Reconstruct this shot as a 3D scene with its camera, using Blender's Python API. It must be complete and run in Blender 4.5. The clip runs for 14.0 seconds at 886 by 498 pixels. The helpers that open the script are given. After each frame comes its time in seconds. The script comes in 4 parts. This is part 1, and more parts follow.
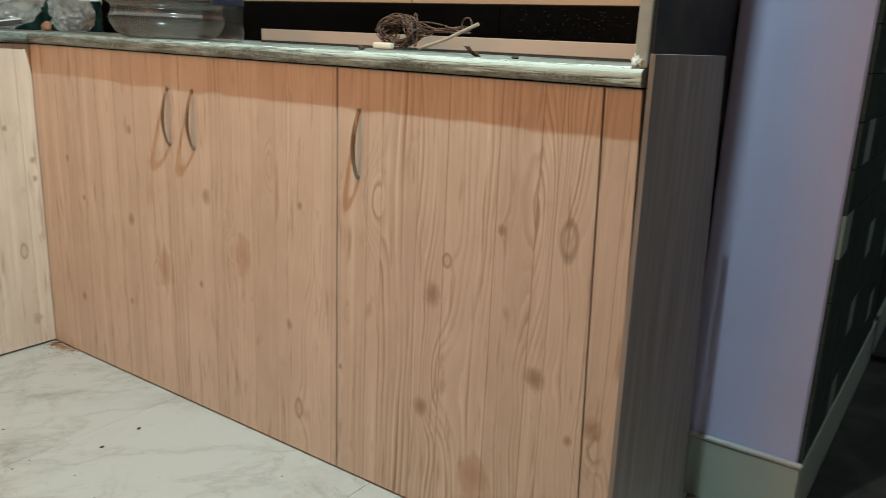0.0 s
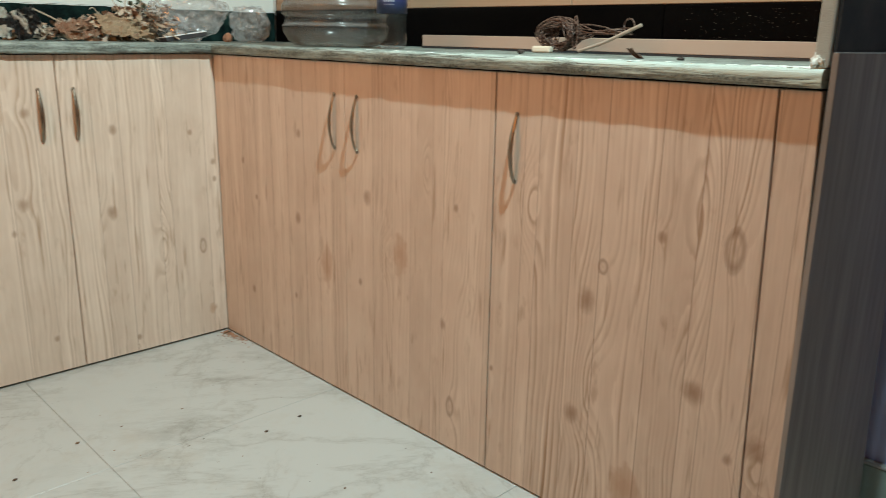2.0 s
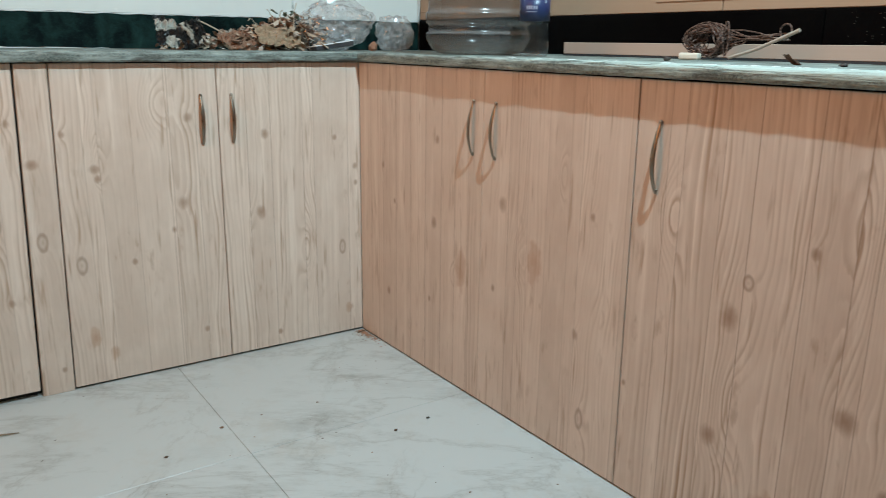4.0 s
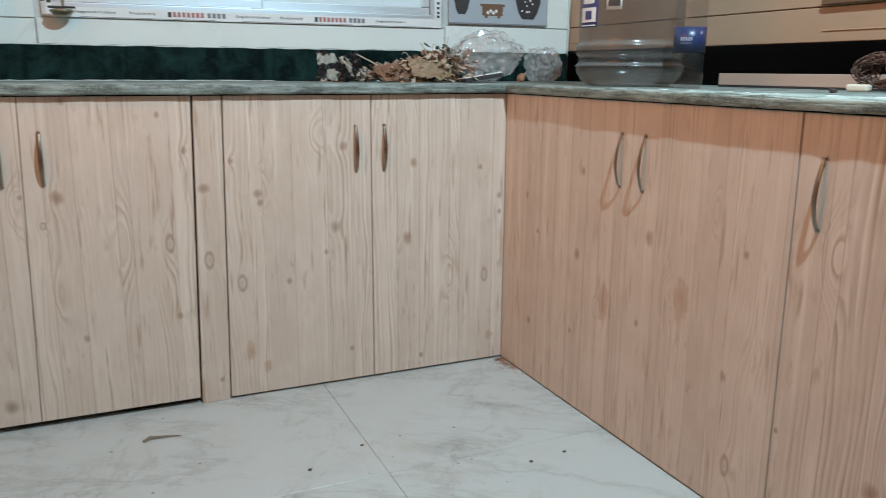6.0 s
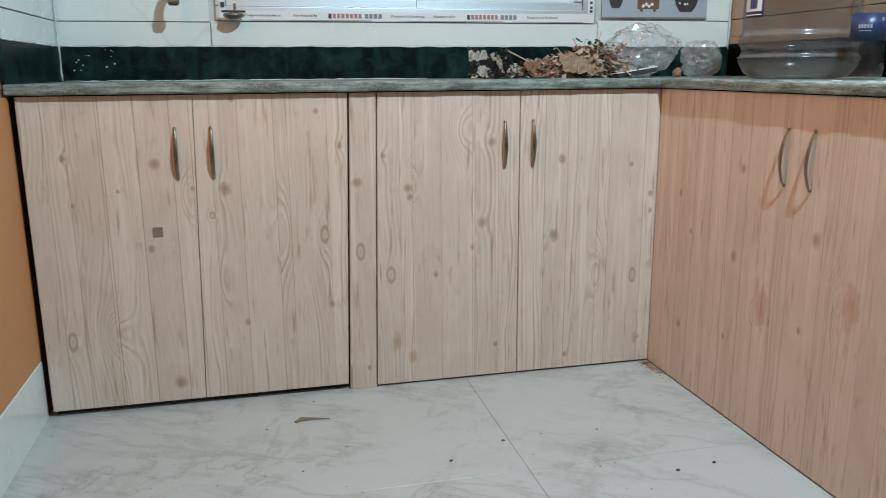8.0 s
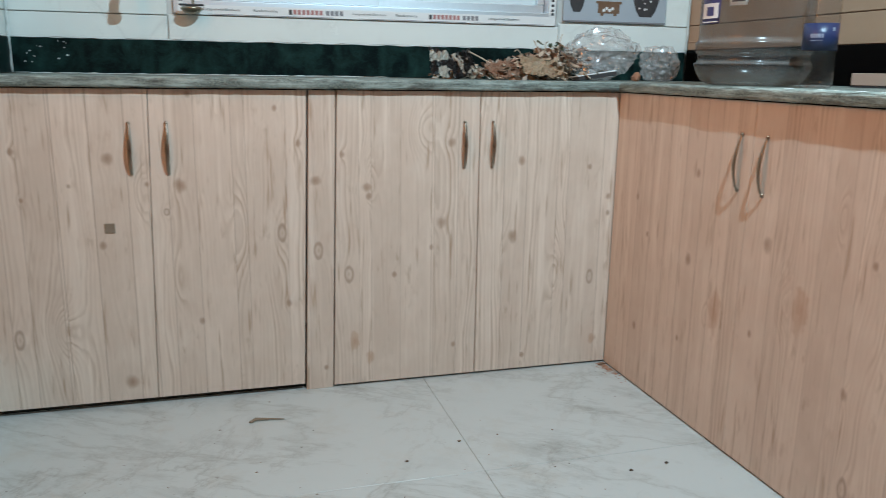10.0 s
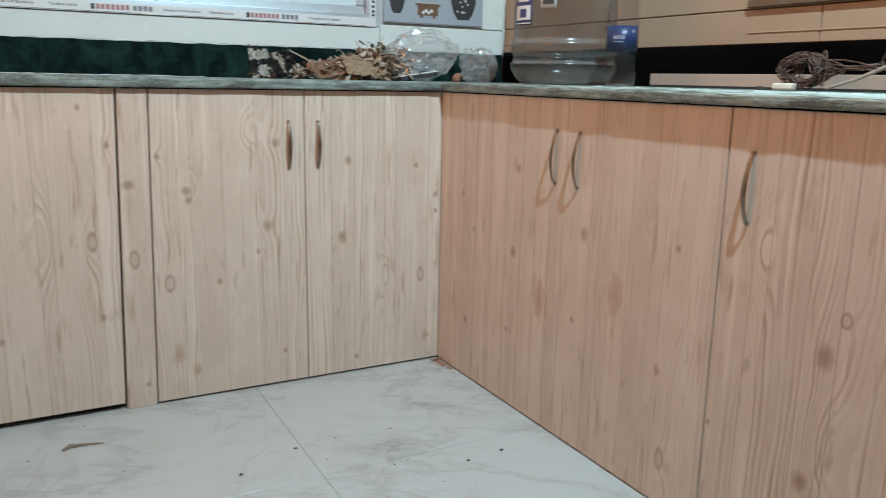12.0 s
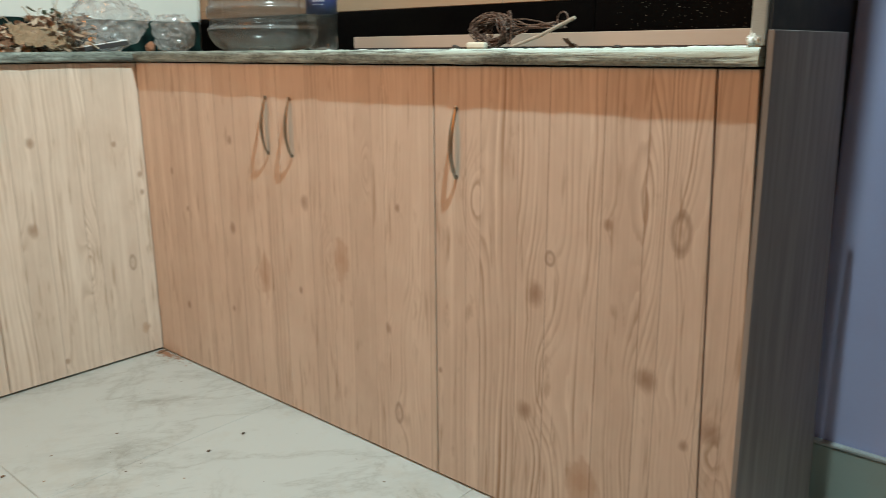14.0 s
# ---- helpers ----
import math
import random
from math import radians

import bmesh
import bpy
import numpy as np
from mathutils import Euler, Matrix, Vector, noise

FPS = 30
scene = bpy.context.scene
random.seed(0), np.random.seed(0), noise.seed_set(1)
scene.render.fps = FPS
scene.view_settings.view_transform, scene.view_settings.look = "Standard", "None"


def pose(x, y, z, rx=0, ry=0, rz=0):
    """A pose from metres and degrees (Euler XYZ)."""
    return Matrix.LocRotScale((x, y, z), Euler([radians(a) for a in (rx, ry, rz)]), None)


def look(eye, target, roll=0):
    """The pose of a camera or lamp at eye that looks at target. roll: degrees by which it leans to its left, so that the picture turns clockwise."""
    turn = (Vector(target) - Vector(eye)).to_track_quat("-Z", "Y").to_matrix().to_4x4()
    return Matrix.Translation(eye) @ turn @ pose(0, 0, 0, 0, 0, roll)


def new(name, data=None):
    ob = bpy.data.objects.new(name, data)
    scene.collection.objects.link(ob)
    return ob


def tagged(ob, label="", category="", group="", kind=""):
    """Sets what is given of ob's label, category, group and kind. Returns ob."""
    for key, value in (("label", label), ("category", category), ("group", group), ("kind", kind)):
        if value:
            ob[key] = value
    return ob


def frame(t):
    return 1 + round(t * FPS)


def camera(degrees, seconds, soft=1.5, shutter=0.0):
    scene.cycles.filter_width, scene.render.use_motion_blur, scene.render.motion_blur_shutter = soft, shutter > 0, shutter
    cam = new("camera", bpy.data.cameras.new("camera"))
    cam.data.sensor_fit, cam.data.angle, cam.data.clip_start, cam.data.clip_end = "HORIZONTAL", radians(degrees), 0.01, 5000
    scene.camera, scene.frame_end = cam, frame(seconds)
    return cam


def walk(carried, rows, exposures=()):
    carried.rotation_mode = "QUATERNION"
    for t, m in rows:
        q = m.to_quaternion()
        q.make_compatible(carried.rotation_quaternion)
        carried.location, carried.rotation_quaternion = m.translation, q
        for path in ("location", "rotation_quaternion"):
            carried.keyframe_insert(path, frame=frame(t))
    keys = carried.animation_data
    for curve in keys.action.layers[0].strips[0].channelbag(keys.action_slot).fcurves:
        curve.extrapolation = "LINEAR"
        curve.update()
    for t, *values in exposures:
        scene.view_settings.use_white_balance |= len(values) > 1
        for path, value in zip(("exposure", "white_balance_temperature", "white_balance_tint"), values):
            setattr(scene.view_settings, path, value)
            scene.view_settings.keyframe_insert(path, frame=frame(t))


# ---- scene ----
cam = camera(59.2, 14.0, soft=0.7, shutter=0.6)
PATH = [
    (0, (-1.06, -2.023, 0.858), (0.531, -0.928, 0.337), 2.5),
    (0.5, (-1.06, -2.022, 0.859), (0.47, -0.843, 0.342), 1.6),
    (1, (-1.063, -2.022, 0.857), (0.412, -0.77, 0.35), 1.0),
    (1.5, (-1.066, -2.019, 0.861), (0.356, -0.713, 0.341), 0.6),
    (2, (-1.069, -2.016, 0.861), (0.276, -0.633, 0.334), 1.1),
    (2.5, (-1.072, -2.017, 0.861), (0.209, -0.573, 0.337), 0.9),
    (3, (-1.072, -2.012, 0.86), (0.149, -0.515, 0.342), 0.8),
    (5.5, (-1.088, -2.015, 0.857), (-0.217, -0.278, 0.384), 0.5),
    (6, (-1.092, -2.017, 0.865), (-0.302, -0.235, 0.419), 0.4),
    (6.5, (-1.099, -2.018, 0.86), (-0.407, -0.193, 0.421), 0.2),
    (7, (-1.097, -2.017, 0.854), (-0.504, -0.158, 0.415), -0.1),
    (7.5, (-1.094, -2.017, 0.856), (-0.578, -0.137, 0.409), -0.4),
    (7.7, (-1.098, -2.015, 0.854), (-0.612, -0.127, 0.407), -0.5),
    (8.75, (-1.101, -2.012, 0.854), (-0.705, -0.098, 0.408), 0.2),
    (9.8, (-1.102, -2.01, 0.855), (-0.598, -0.126, 0.411), 0.9),
    (10, (-1.09, -2.011, 0.855), (-0.551, -0.138, 0.408), 0.9),
    (10.5, (-1.087, -2.009, 0.856), (-0.432, -0.173, 0.408), 1.2),
    (11, (-1.09, -2.007, 0.847), (-0.329, -0.21, 0.407), 1.0),
    (11.5, (-1.085, -2.005, 0.845), (-0.241, -0.245, 0.41), 1.3),
    (12, (-1.081, -2.003, 0.838), (-0.145, -0.288, 0.412), 1.2),
    (12.5, (-1.067, -1.996, 0.836), (0.017, -0.374, 0.396), 0.8),
    (13, (-1.064, -1.987, 0.835), (0.225, -0.533, 0.363), 0.6),
    (13.5, (-1.061, -1.994, 0.83), (0.316, -0.629, 0.343), -0.2),
    (14, (-1.056, -1.989, 0.826), (0.405, -0.715, 0.334), -0.3),
]
EXPOSURES = ((0, 0.08, 7900, 16), (1.5, 0.08, 7900, 15), (3, 0.05, 6900, 13), (5.5, 0.0, 6500, 16), (7.5, -0.05, 6600, 18), (11, -0.02, 6450, 16),
             (12, 0.0, 6500, 15), (12.5, 0.14, 6550, 12), (13, 0.07, 6700, 13), (13.5, 0.08, 7450, 13), (14, 0.12, 7650, 14))
walk(cam, [(t, look(eye, target, roll)) for t, eye, target, roll in PATH], EXPOSURES)
# ---- world, lamps, exposure ----
world = bpy.data.worlds.new("night")
world.use_nodes = True
world.node_tree.nodes["Background"].inputs[0].default_value = (0.55, 0.7, 1.0, 1)
world.node_tree.nodes["Background"].inputs[1].default_value = 0.02
scene.world = world


lamp = bpy.data.lights.new("ceiling_lamp", "SPOT")
lamp.spot_size, lamp.spot_blend, lamp.shadow_soft_size, lamp.energy, lamp.color = radians(160), 1.0, 0.014, 190, (0.56, 0.88, 1.0)
new("ceiling_lamp", lamp).matrix_world = look((-0.29, -1.596, 2.24), (-0.52, 0.0, 0.85))
warm = bpy.data.lights.new("warm_wall_lamp", "AREA")
warm.shape, warm.size, warm.size_y, warm.energy, warm.color = "RECTANGLE", 0.8, 1.5, 18.0, (1.0, 0.335, 0.035)
new("warm_wall_lamp", warm).matrix_world = look((-1.63, -0.85, 1.5), (0.0, -0.75, 1.2))

tube_lamp = bpy.data.lights.new("passage_lamp", "AREA")
tube_lamp.shape, tube_lamp.size, tube_lamp.size_y, tube_lamp.energy, tube_lamp.color = "RECTANGLE", 0.9, 0.06, 11, (0.60, 0.86, 1.0)
new("passage_lamp", tube_lamp).matrix_world = look((1.7, -3.3, 2.35), (0.25, -1.75, 0.6))

# ---- materials ----


class Nodes:
    """Short calls for building a node material."""

    def __init__(self, name):
        self.mat = bpy.data.materials.new(name)
        self.mat.use_nodes = True
        self.tree = self.mat.node_tree
        self.bsdf = self.tree.nodes["Principled BSDF"]
        self.out = self.tree.nodes["Material Output"]

    def node(self, kind, **fields):
        n = self.tree.nodes.new(kind)
        for key, value in fields.items():
            setattr(n, key, value)
        return n

    def link(self, a, b):
        self.tree.links.new(a, b)

    def put(self, socket, value):
        if isinstance(value, bpy.types.NodeSocket):
            self.link(value, socket)
        else:
            socket.default_value = value

    def math(self, op, a, b=0.0, c=0.0, clamp=False):
        n = self.node("ShaderNodeMath", operation=op, use_clamp=clamp)
        for s, v in zip(n.inputs, (a, b, c)):
            self.put(s, v)
        return n.outputs[0]

    def mix(self, f, a, b, blend="MIX"):
        n = self.node("ShaderNodeMix", data_type="RGBA", blend_type=blend)
        self.put(n.inputs[0], f)
        for s, v in ((n.inputs[6], a), (n.inputs[7], b)):
            self.put(s, (*v, 1) if isinstance(v, tuple) and len(v) == 3 else v)
        return n.outputs[2]

    def place(self):
        return self.node("ShaderNodeNewGeometry").outputs["Position"]

    def local(self):
        return self.node("ShaderNodeTexCoord").outputs["Object"]

    def split(self, v):
        n = self.node("ShaderNodeSeparateXYZ")
        self.link(v, n.inputs[0])
        return n.outputs[0], n.outputs[1], n.outputs[2]

    def join(self, x, y, z):
        n = self.node("ShaderNodeCombineXYZ")
        for s, v in zip(n.inputs, (x, y, z)):
            self.put(s, v)
        return n.outputs[0]

    def scaled(self, v, s):
        n = self.node("ShaderNodeVectorMath", operation="MULTIPLY")
        self.link(v, n.inputs[0])
        n.inputs[1].default_value = s if isinstance(s, tuple) else (s, s, s)
        return n.outputs[0]

    def noise(self, v, scale, detail=3.0, rough=0.55, warp=0.0):
        n = self.node("ShaderNodeTexNoise")
        self.link(v, n.inputs["Vector"])
        n.inputs["Scale"].default_value, n.inputs["Detail"].default_value = scale, detail
        n.inputs["Roughness"].default_value, n.inputs["Distortion"].default_value = rough, warp
        return n.outputs[0]

    def ramp(self, f, *stops, interp="LINEAR"):
        n = self.node("ShaderNodeValToRGB")
        n.color_ramp.interpolation = interp
        while len(n.color_ramp.elements) < len(stops):
            n.color_ramp.elements.new(0.5)
        for e, (p, c) in zip(n.color_ramp.elements, stops):
            e.position = p
            e.color = (*c, 1) if isinstance(c, tuple) else (c, c, c, 1)
        self.put(n.inputs[0], f)
        return n.outputs[0]

    def random(self):
        return self.node("ShaderNodeObjectInfo").outputs["Random"]

    def island(self):
        return self.node("ShaderNodeNewGeometry").outputs["Random Per Island"]

    def bump(self, height, strength=0.2, distance=0.002):
        n = self.node("ShaderNodeBump")
        n.inputs["Strength"].default_value, n.inputs["Distance"].default_value = strength, distance
        self.link(height, n.inputs["Height"])
        self.link(n.outputs[0], self.bsdf.inputs["Normal"])

    def done(self, colour=None, rough=None, metal=None, spec=None):
        for key, v in (("Base Color", colour), ("Roughness", rough), ("Metallic", metal), ("Specular IOR Level", spec)):
            if v is not None:
                self.put(self.bsdf.inputs[key], (*v, 1) if isinstance(v, tuple) and len(v) == 3 else v)
        return self.mat


# Edges of the printed strips: along the window run (metres from the corner, to the left) and along the other run.
STRIPS_A = (-1.6, -1.55, -1.478, -1.47, -1.389, -1.313, -1.262, -1.216, -1.15, -1.066, -1.031, -0.934, -0.881, -0.811, -0.747, -0.711,
            -0.633, -0.549, -0.538, -0.476, -0.412, -0.34, -0.275, -0.185, -0.15, -0.043)
STRIPS_B = (0.06, 0.132, 0.2, 0.274, 0.35, 0.419, 0.48, 0.536, 0.588, 0.685, 0.722, 0.753, 0.812, 0.879, 0.916, 1.035, 1.049, 1.122, 1.154,
            1.23, 1.294, 1.394, 1.466, 1.5, 1.561, 1.605)
# Large printed knots: along the run, height, half width, half height.
KNOTS = ((-0.516, 0.449, 0.011, 0.014), (-0.308, 0.402, 0.011, 0.015), (-0.491, 0.665, 0.009, 0.011), (-0.289, 0.615, 0.009, 0.011),
         (-1.188, 0.569, 0.012, 0.014), (-1.331, 0.067, 0.013, 0.014), (0.393, 0.413, 0.009, 0.013), (0.669, 0.51, 0.011, 0.014),
         (1.257, 0.205, 0.012, 0.016), (1.274, 0.425, 0.014, 0.019), (-1.351, 0.636, 0.011, 0.012), (-1.374, 0.425, 0.007, 0.009),
         (-0.856, 0.572, 0.012, 0.011), (-0.723, 0.551, 0.011, 0.010), (1.593, 0.273, 0.014, 0.017), (1.486, 0.328, 0.016, 0.017))
# Small ones: along the run, height, half width.
SMALL = ((0.951, 0.533, 0.007), (0.92, 0.279, 0.009), (1.554, 0.238, 0.008), (0.405, 0.626, 0.009), (-0.477, 0.096, 0.007), (-0.081, 0.594, 0.007),
         (-0.787, 0.639, 0.007), (-1.154, 0.216, 0.008), (-1.557, 0.656, 0.007), (-0.898, 0.670, 0.008), (1.407, 0.564, 0.008), (-0.717, 0.528, 0.008),
         (-0.955, 0.757, 0.007), (-1.265, 0.573, 0.006), (-1.16, 0.79, 0.008), (-1.545, 0.541, 0.005), (-1.44, 0.572, 0.005), (-0.932, 0.249, 0.008),
         (-0.545, 0.382, 0.007), (-0.648, 0.311, 0.007), (-0.267, 0.046, 0.007), (-0.018, 0.508, 0.008), (-0.016, 0.46, 0.007), (-0.837, 0.059, 0.006),
         (0.135, 0.528, 0.008), (0.197, 0.436, 0.006), (0.374, 0.205, 0.007), (0.643, 0.306, 0.007), (0.163, 0.17, 0.009), (1.06, 0.228, 0.005))
EYES = ((-0.851, 0.387, 0.014, 0.028), (-0.772, 0.318, 0.014, 0.028), (-0.063, 0.272, 0.012, 0.026), (-0.944, 0.438, 0.013, 0.028), (1.527, 0.567, 0.018, 0.040),
        (-1.579, 0.198, 0.013, 0.03), (1.303, 0.492, 0.012, 0.016), (0.945, 0.10, 0.013, 0.028), (-1.223, 0.503, 0.008, 0.011))
PATCHES = ((0.514, 0.314, 0.024, 0.055), (0.784, 0.403, 0.026, 0.055), (1.377, 0.104, 0.035, 0.055), (-0.759, 0.129, 0.014, 0.03),
           (-0.046, 0.079, 0.012, 0.02), (-0.715, 0.077, 0.014, 0.02))
# Places where the growth lines swell out into nested arches: along the run, height, half width, half height, swell in metres.
FLAMES = ((1.135, 0.575, 0.034, 0.085, 0.055), (1.475, 0.600, 0.030, 0.150, -0.055), (1.292, 0.270, 0.045, 0.100, 0.050), (-1.045, 0.450, 0.030, 0.110, -0.055),
          (-1.285, 0.555, 0.028, 0.085, 0.050), (-1.475, 0.215, 0.040, 0.060, 0.050), (-0.715, 0.575, 0.020, 0.070, 0.040), (-0.170, 0.280, 0.026, 0.090, -0.050),
          (-0.570, 0.700, 0.045, 0.070, 0.060), (-0.545, 0.500, 0.014, 0.080, 0.025), (-0.340, 0.330, 0.014, 0.110, 0.025), (-1.205, 0.330, 0.020, 0.080, 0.035),
          (0.470, 0.300, 0.028, 0.060, 0.045), (0.730, 0.400, 0.028, 0.060, 0.045), (0.860, 0.600, 0.018, 0.060, 0.035), (1.590, 0.230, 0.025, 0.050, 0.040))


def make_pine():
    n = Nodes("pine_laminate")
    x, y, z = n.split(n.place())
    u = n.math("SUBTRACT", x, y)

    def strips(shift):
        su = n.math("ADD", u, shift)
        both = []
        for edges, lo in ((STRIPS_A, -1.7), (STRIPS_B, 0.0)):
            f = n.math("DIVIDE", n.math("SUBTRACT", su, lo), 1.7)
            stops = [(0.0, 0.35)] + [((e - lo) / 1.7, (0.13 + 0.618 * k * 1.0) % 0.95 + 0.03) for k, e in enumerate(edges)]
            both.append(n.ramp(f, *stops, interp="CONSTANT"))
        right = n.math("GREATER_THAN", su, 0.0)
        return n.math("ADD", n.math("MULTIPLY", both[1], right), n.math("MULTIPLY", both[0], n.math("SUBTRACT", 1.0, right)))

    cell = strips(0.0)
    line = n.math("GREATER_THAN", n.math("ABSOLUTE", n.math("SUBTRACT", strips(0.0009), strips(-0.0009))), 0.01)
    cell2 = n.math("FRACT", n.math("MULTIPLY", cell, 7.31))

    def square_distance(ku, kz, ru, rz):
        a = n.math("DIVIDE", n.math("SUBTRACT", u, ku), ru)
        b = n.math("DIVIDE", n.math("SUBTRACT", z, kz), rz)
        return n.math("ADD", n.math("MULTIPLY", a, a), n.math("MULTIPLY", b, b))

    def ellipse(group):
        """Distance from the nearest spot of the group, 1 at its rim."""
        best = None
        for spot in group:
            d = square_distance(*spot)
            best = d if best is None else n.math("MINIMUM", best, d)
        return n.math("SQRT", best)

    def bell(d2, k, height):
        return n.math("MULTIPLY", n.math("POWER", 2.718, n.math("MULTIPLY", -k, d2)), height)

    def field(fu, fc, fz, detail=2, rough=0.5):
        """Noise stretched along the strips, its own for each strip where fc is not 0."""
        return n.noise(n.join(n.math("MULTIPLY", u, fu), n.math("MULTIPLY", cell, fc), n.math("MULTIPLY", z, fz)), 1.0, detail, rough)

    wob = n.math("MULTIPLY", n.math("SUBTRACT", field(40.0, 0.0, 30.0, 3, 0.55), 0.5), 0.9)
    kd = n.math("ADD", n.math("MINIMUM", ellipse([(a, b, c * 1.5, d * 1.5) for a, b, c, d in KNOTS]), ellipse([(a, b, c * 1.2, c * 1.6) for a, b, c in SMALL])), wob)
    ed = n.math("ADD", ellipse(EYES), n.math("MULTIPLY", wob, 0.4))
    pd = n.math("ADD", ellipse(PATCHES), n.math("MULTIPLY", wob, 1.4))
    # growth lines: they run up each strip, wander, swell into arches and bend round the knots
    wander = n.math("MULTIPLY", field(4.0, 40.0, 1.7, 2), n.math("ADD", 0.05, n.math("MULTIPLY", cell2, 0.09)))
    uu = n.math("ADD", u, n.math("ADD", wander, n.math("ADD", n.math("MULTIPLY", field(25.0, 11.0, 9.0, 2), 0.005), n.math("MULTIPLY", field(70.0, 23.0, 0.8, 2), 0.012))))
    swell = 0.0
    for fu, fz, w, h, amp in FLAMES:
        d2 = square_distance(fu, fz, w, h)
        b = bell(d2, 1.0, 1.0)
        uu = n.math("ADD", uu, n.math("MULTIPLY", b, amp))
        swell = n.math("MAXIMUM", swell, b)
    uu = n.math("ADD", uu, n.math("ADD", bell(n.math("MULTIPLY", kd, kd), 0.30, 0.012), bell(n.math("MULTIPLY", ed, ed), 0.35, 0.018)))
    freq = n.math("ADD", 70.0, n.math("MULTIPLY", cell2, 40.0))
    count = n.math("ADD", n.math("MULTIPLY", uu, freq), n.math("MULTIPLY", cell, 13.0))
    phase = n.math("FRACT", count)
    year = n.math("POWER", n.math("FRACT", n.math("ADD", n.math("MULTIPLY", n.math("FLOOR", count), 0.754877), 10.0)), 1.4)
    ring = n.ramp(phase, (0.0, 0.0), (0.45, 0.05), (0.78, 1.0), (0.88, 0.75), (1.0, 0.0))
    halo = n.ramp(phase, (0.0, 1.0), (0.18, 0.7), (0.42, 0.0), (0.95, 0.0), (1.0, 1.0))
    # how strongly each stretch of the print shows its lines
    bold = n.ramp(n.math("DIVIDE", n.math("ADD", u, 1.7), 3.4), (0.0, 0.64), (0.5, 0.64), (0.501, 0.4), (0.64, 0.5), (0.80, 0.65), (0.812, 1.0), (1.0, 1.0))
    fade = n.ramp(field(12.0, 20.0, 2.6, 2), (0.42, 0.12), (0.62, 1.0))
    some = n.ramp(n.math("FRACT", n.math("MULTIPLY", cell, 5.7)), (0.25, 0.35), (0.6, 1.0))
    show = n.math("MAXIMUM", n.math("MULTIPLY", n.math("MULTIPLY", fade, some), bold), n.math("MULTIPLY", swell, n.math("ADD", 0.28, n.math("MULTIPLY", bold, 0.6))))
    show = n.math("MULTIPLY", show, n.math("ADD", 0.12, n.math("MULTIPLY", year, 1.05)))
    fine = field(330.0, 0.0, 14.0, 3, 0.6)
    fleck = n.ramp(field(85.0, 60.0, 7.0, 2, 0.5), (0.62, 0.0), (0.74, 1.0))
    tone = field(9.0, 9.0, 1.6, 3)
    cloud = field(14.0, 0.0, 9.0, 3, 0.6)

    pale, light, mid, dark = (0.84, 0.715, 0.615), (0.715, 0.575, 0.48), (0.585, 0.455, 0.37), (0.24, 0.14, 0.085)
    warm = (0.36, 0.225, 0.14)
    col = n.mix(n.math("MULTIPLY", cell, 0.8), light, mid)
    col = n.mix(n.math("MULTIPLY", n.math("SUBTRACT", tone, 0.3), 0.5, clamp=True), col, mid)
    col = n.mix(n.math("MULTIPLY", n.ramp(cloud, (0.42, 0.0), (0.7, 1.0)), 0.25), col, pale)
    glow = n.ramp(field(45.0, 30.0, 1.6, 3), (0.54, 0.0), (0.72, 1.0))
    col = n.mix(n.math("MULTIPLY", glow, 0.5), col, pale)
    col = n.mix(n.math("MULTIPLY", n.math("MULTIPLY", halo, show), 0.7), col, pale)
    col = n.mix(n.math("MULTIPLY", n.math("MULTIPLY", ring, show), 0.9), col, warm)
    col = n.mix(n.math("MULTIPLY", fleck, 0.6), col, warm)
    dash = n.math("MULTIPLY", n.ramp(field(48.0, 90.0, 15.0, 3, 0.6), (0.60, 0.0), (0.72, 1.0)), n.ramp(field(9.0, 70.0, 4.0, 2), (0.45, 0.0), (0.62, 1.0)))
    col = n.mix(n.math("MULTIPLY", dash, 0.45), col, warm)
    col = n.mix(n.math("MULTIPLY", n.ramp(fine, (0.45, 0.0), (0.75, 1.0)), 0.10), col, dark)
    eye = n.math("MULTIPLY", n.ramp(n.math("MULTIPLY", ed, 1.0), (0.0, 0.55), (0.35, 0.15), (0.7, 1.0), (1.0, 0.3)), n.ramp(ed, (0.0, 1.0), (0.9, 1.0), (1.0, 0.0)))
    col = n.mix(n.math("MULTIPLY", eye, 0.55), col, dark)
    col = n.mix(n.math("MULTIPLY", n.ramp(pd, (0.2, 1.0), (0.75, 0.6), (1.0, 0.0)), 0.62), col, (0.44, 0.245, 0.145))
    col = n.mix(n.math("MULTIPLY", n.ramp(kd, (0.0, 1.0), (0.5, 0.7), (1.2, 0.0)), 0.68), col, (0.27, 0.145, 0.08))
    col = n.mix(n.math("MULTIPLY", line, n.math("ADD", 0.22, n.math("MULTIPLY", n.math("POWER", n.math("FRACT", n.math("MULTIPLY", cell, 17.3)), 2.0), 0.55))), col, dark)
    n.bump(n.math("ADD", fine, n.math("MULTIPLY", ring, -0.6)), 0.10, 0.0006)
    return n.done(col, n.math("ADD", 0.42, n.math("MULTIPLY", fine, 0.14)), spec=0.2)


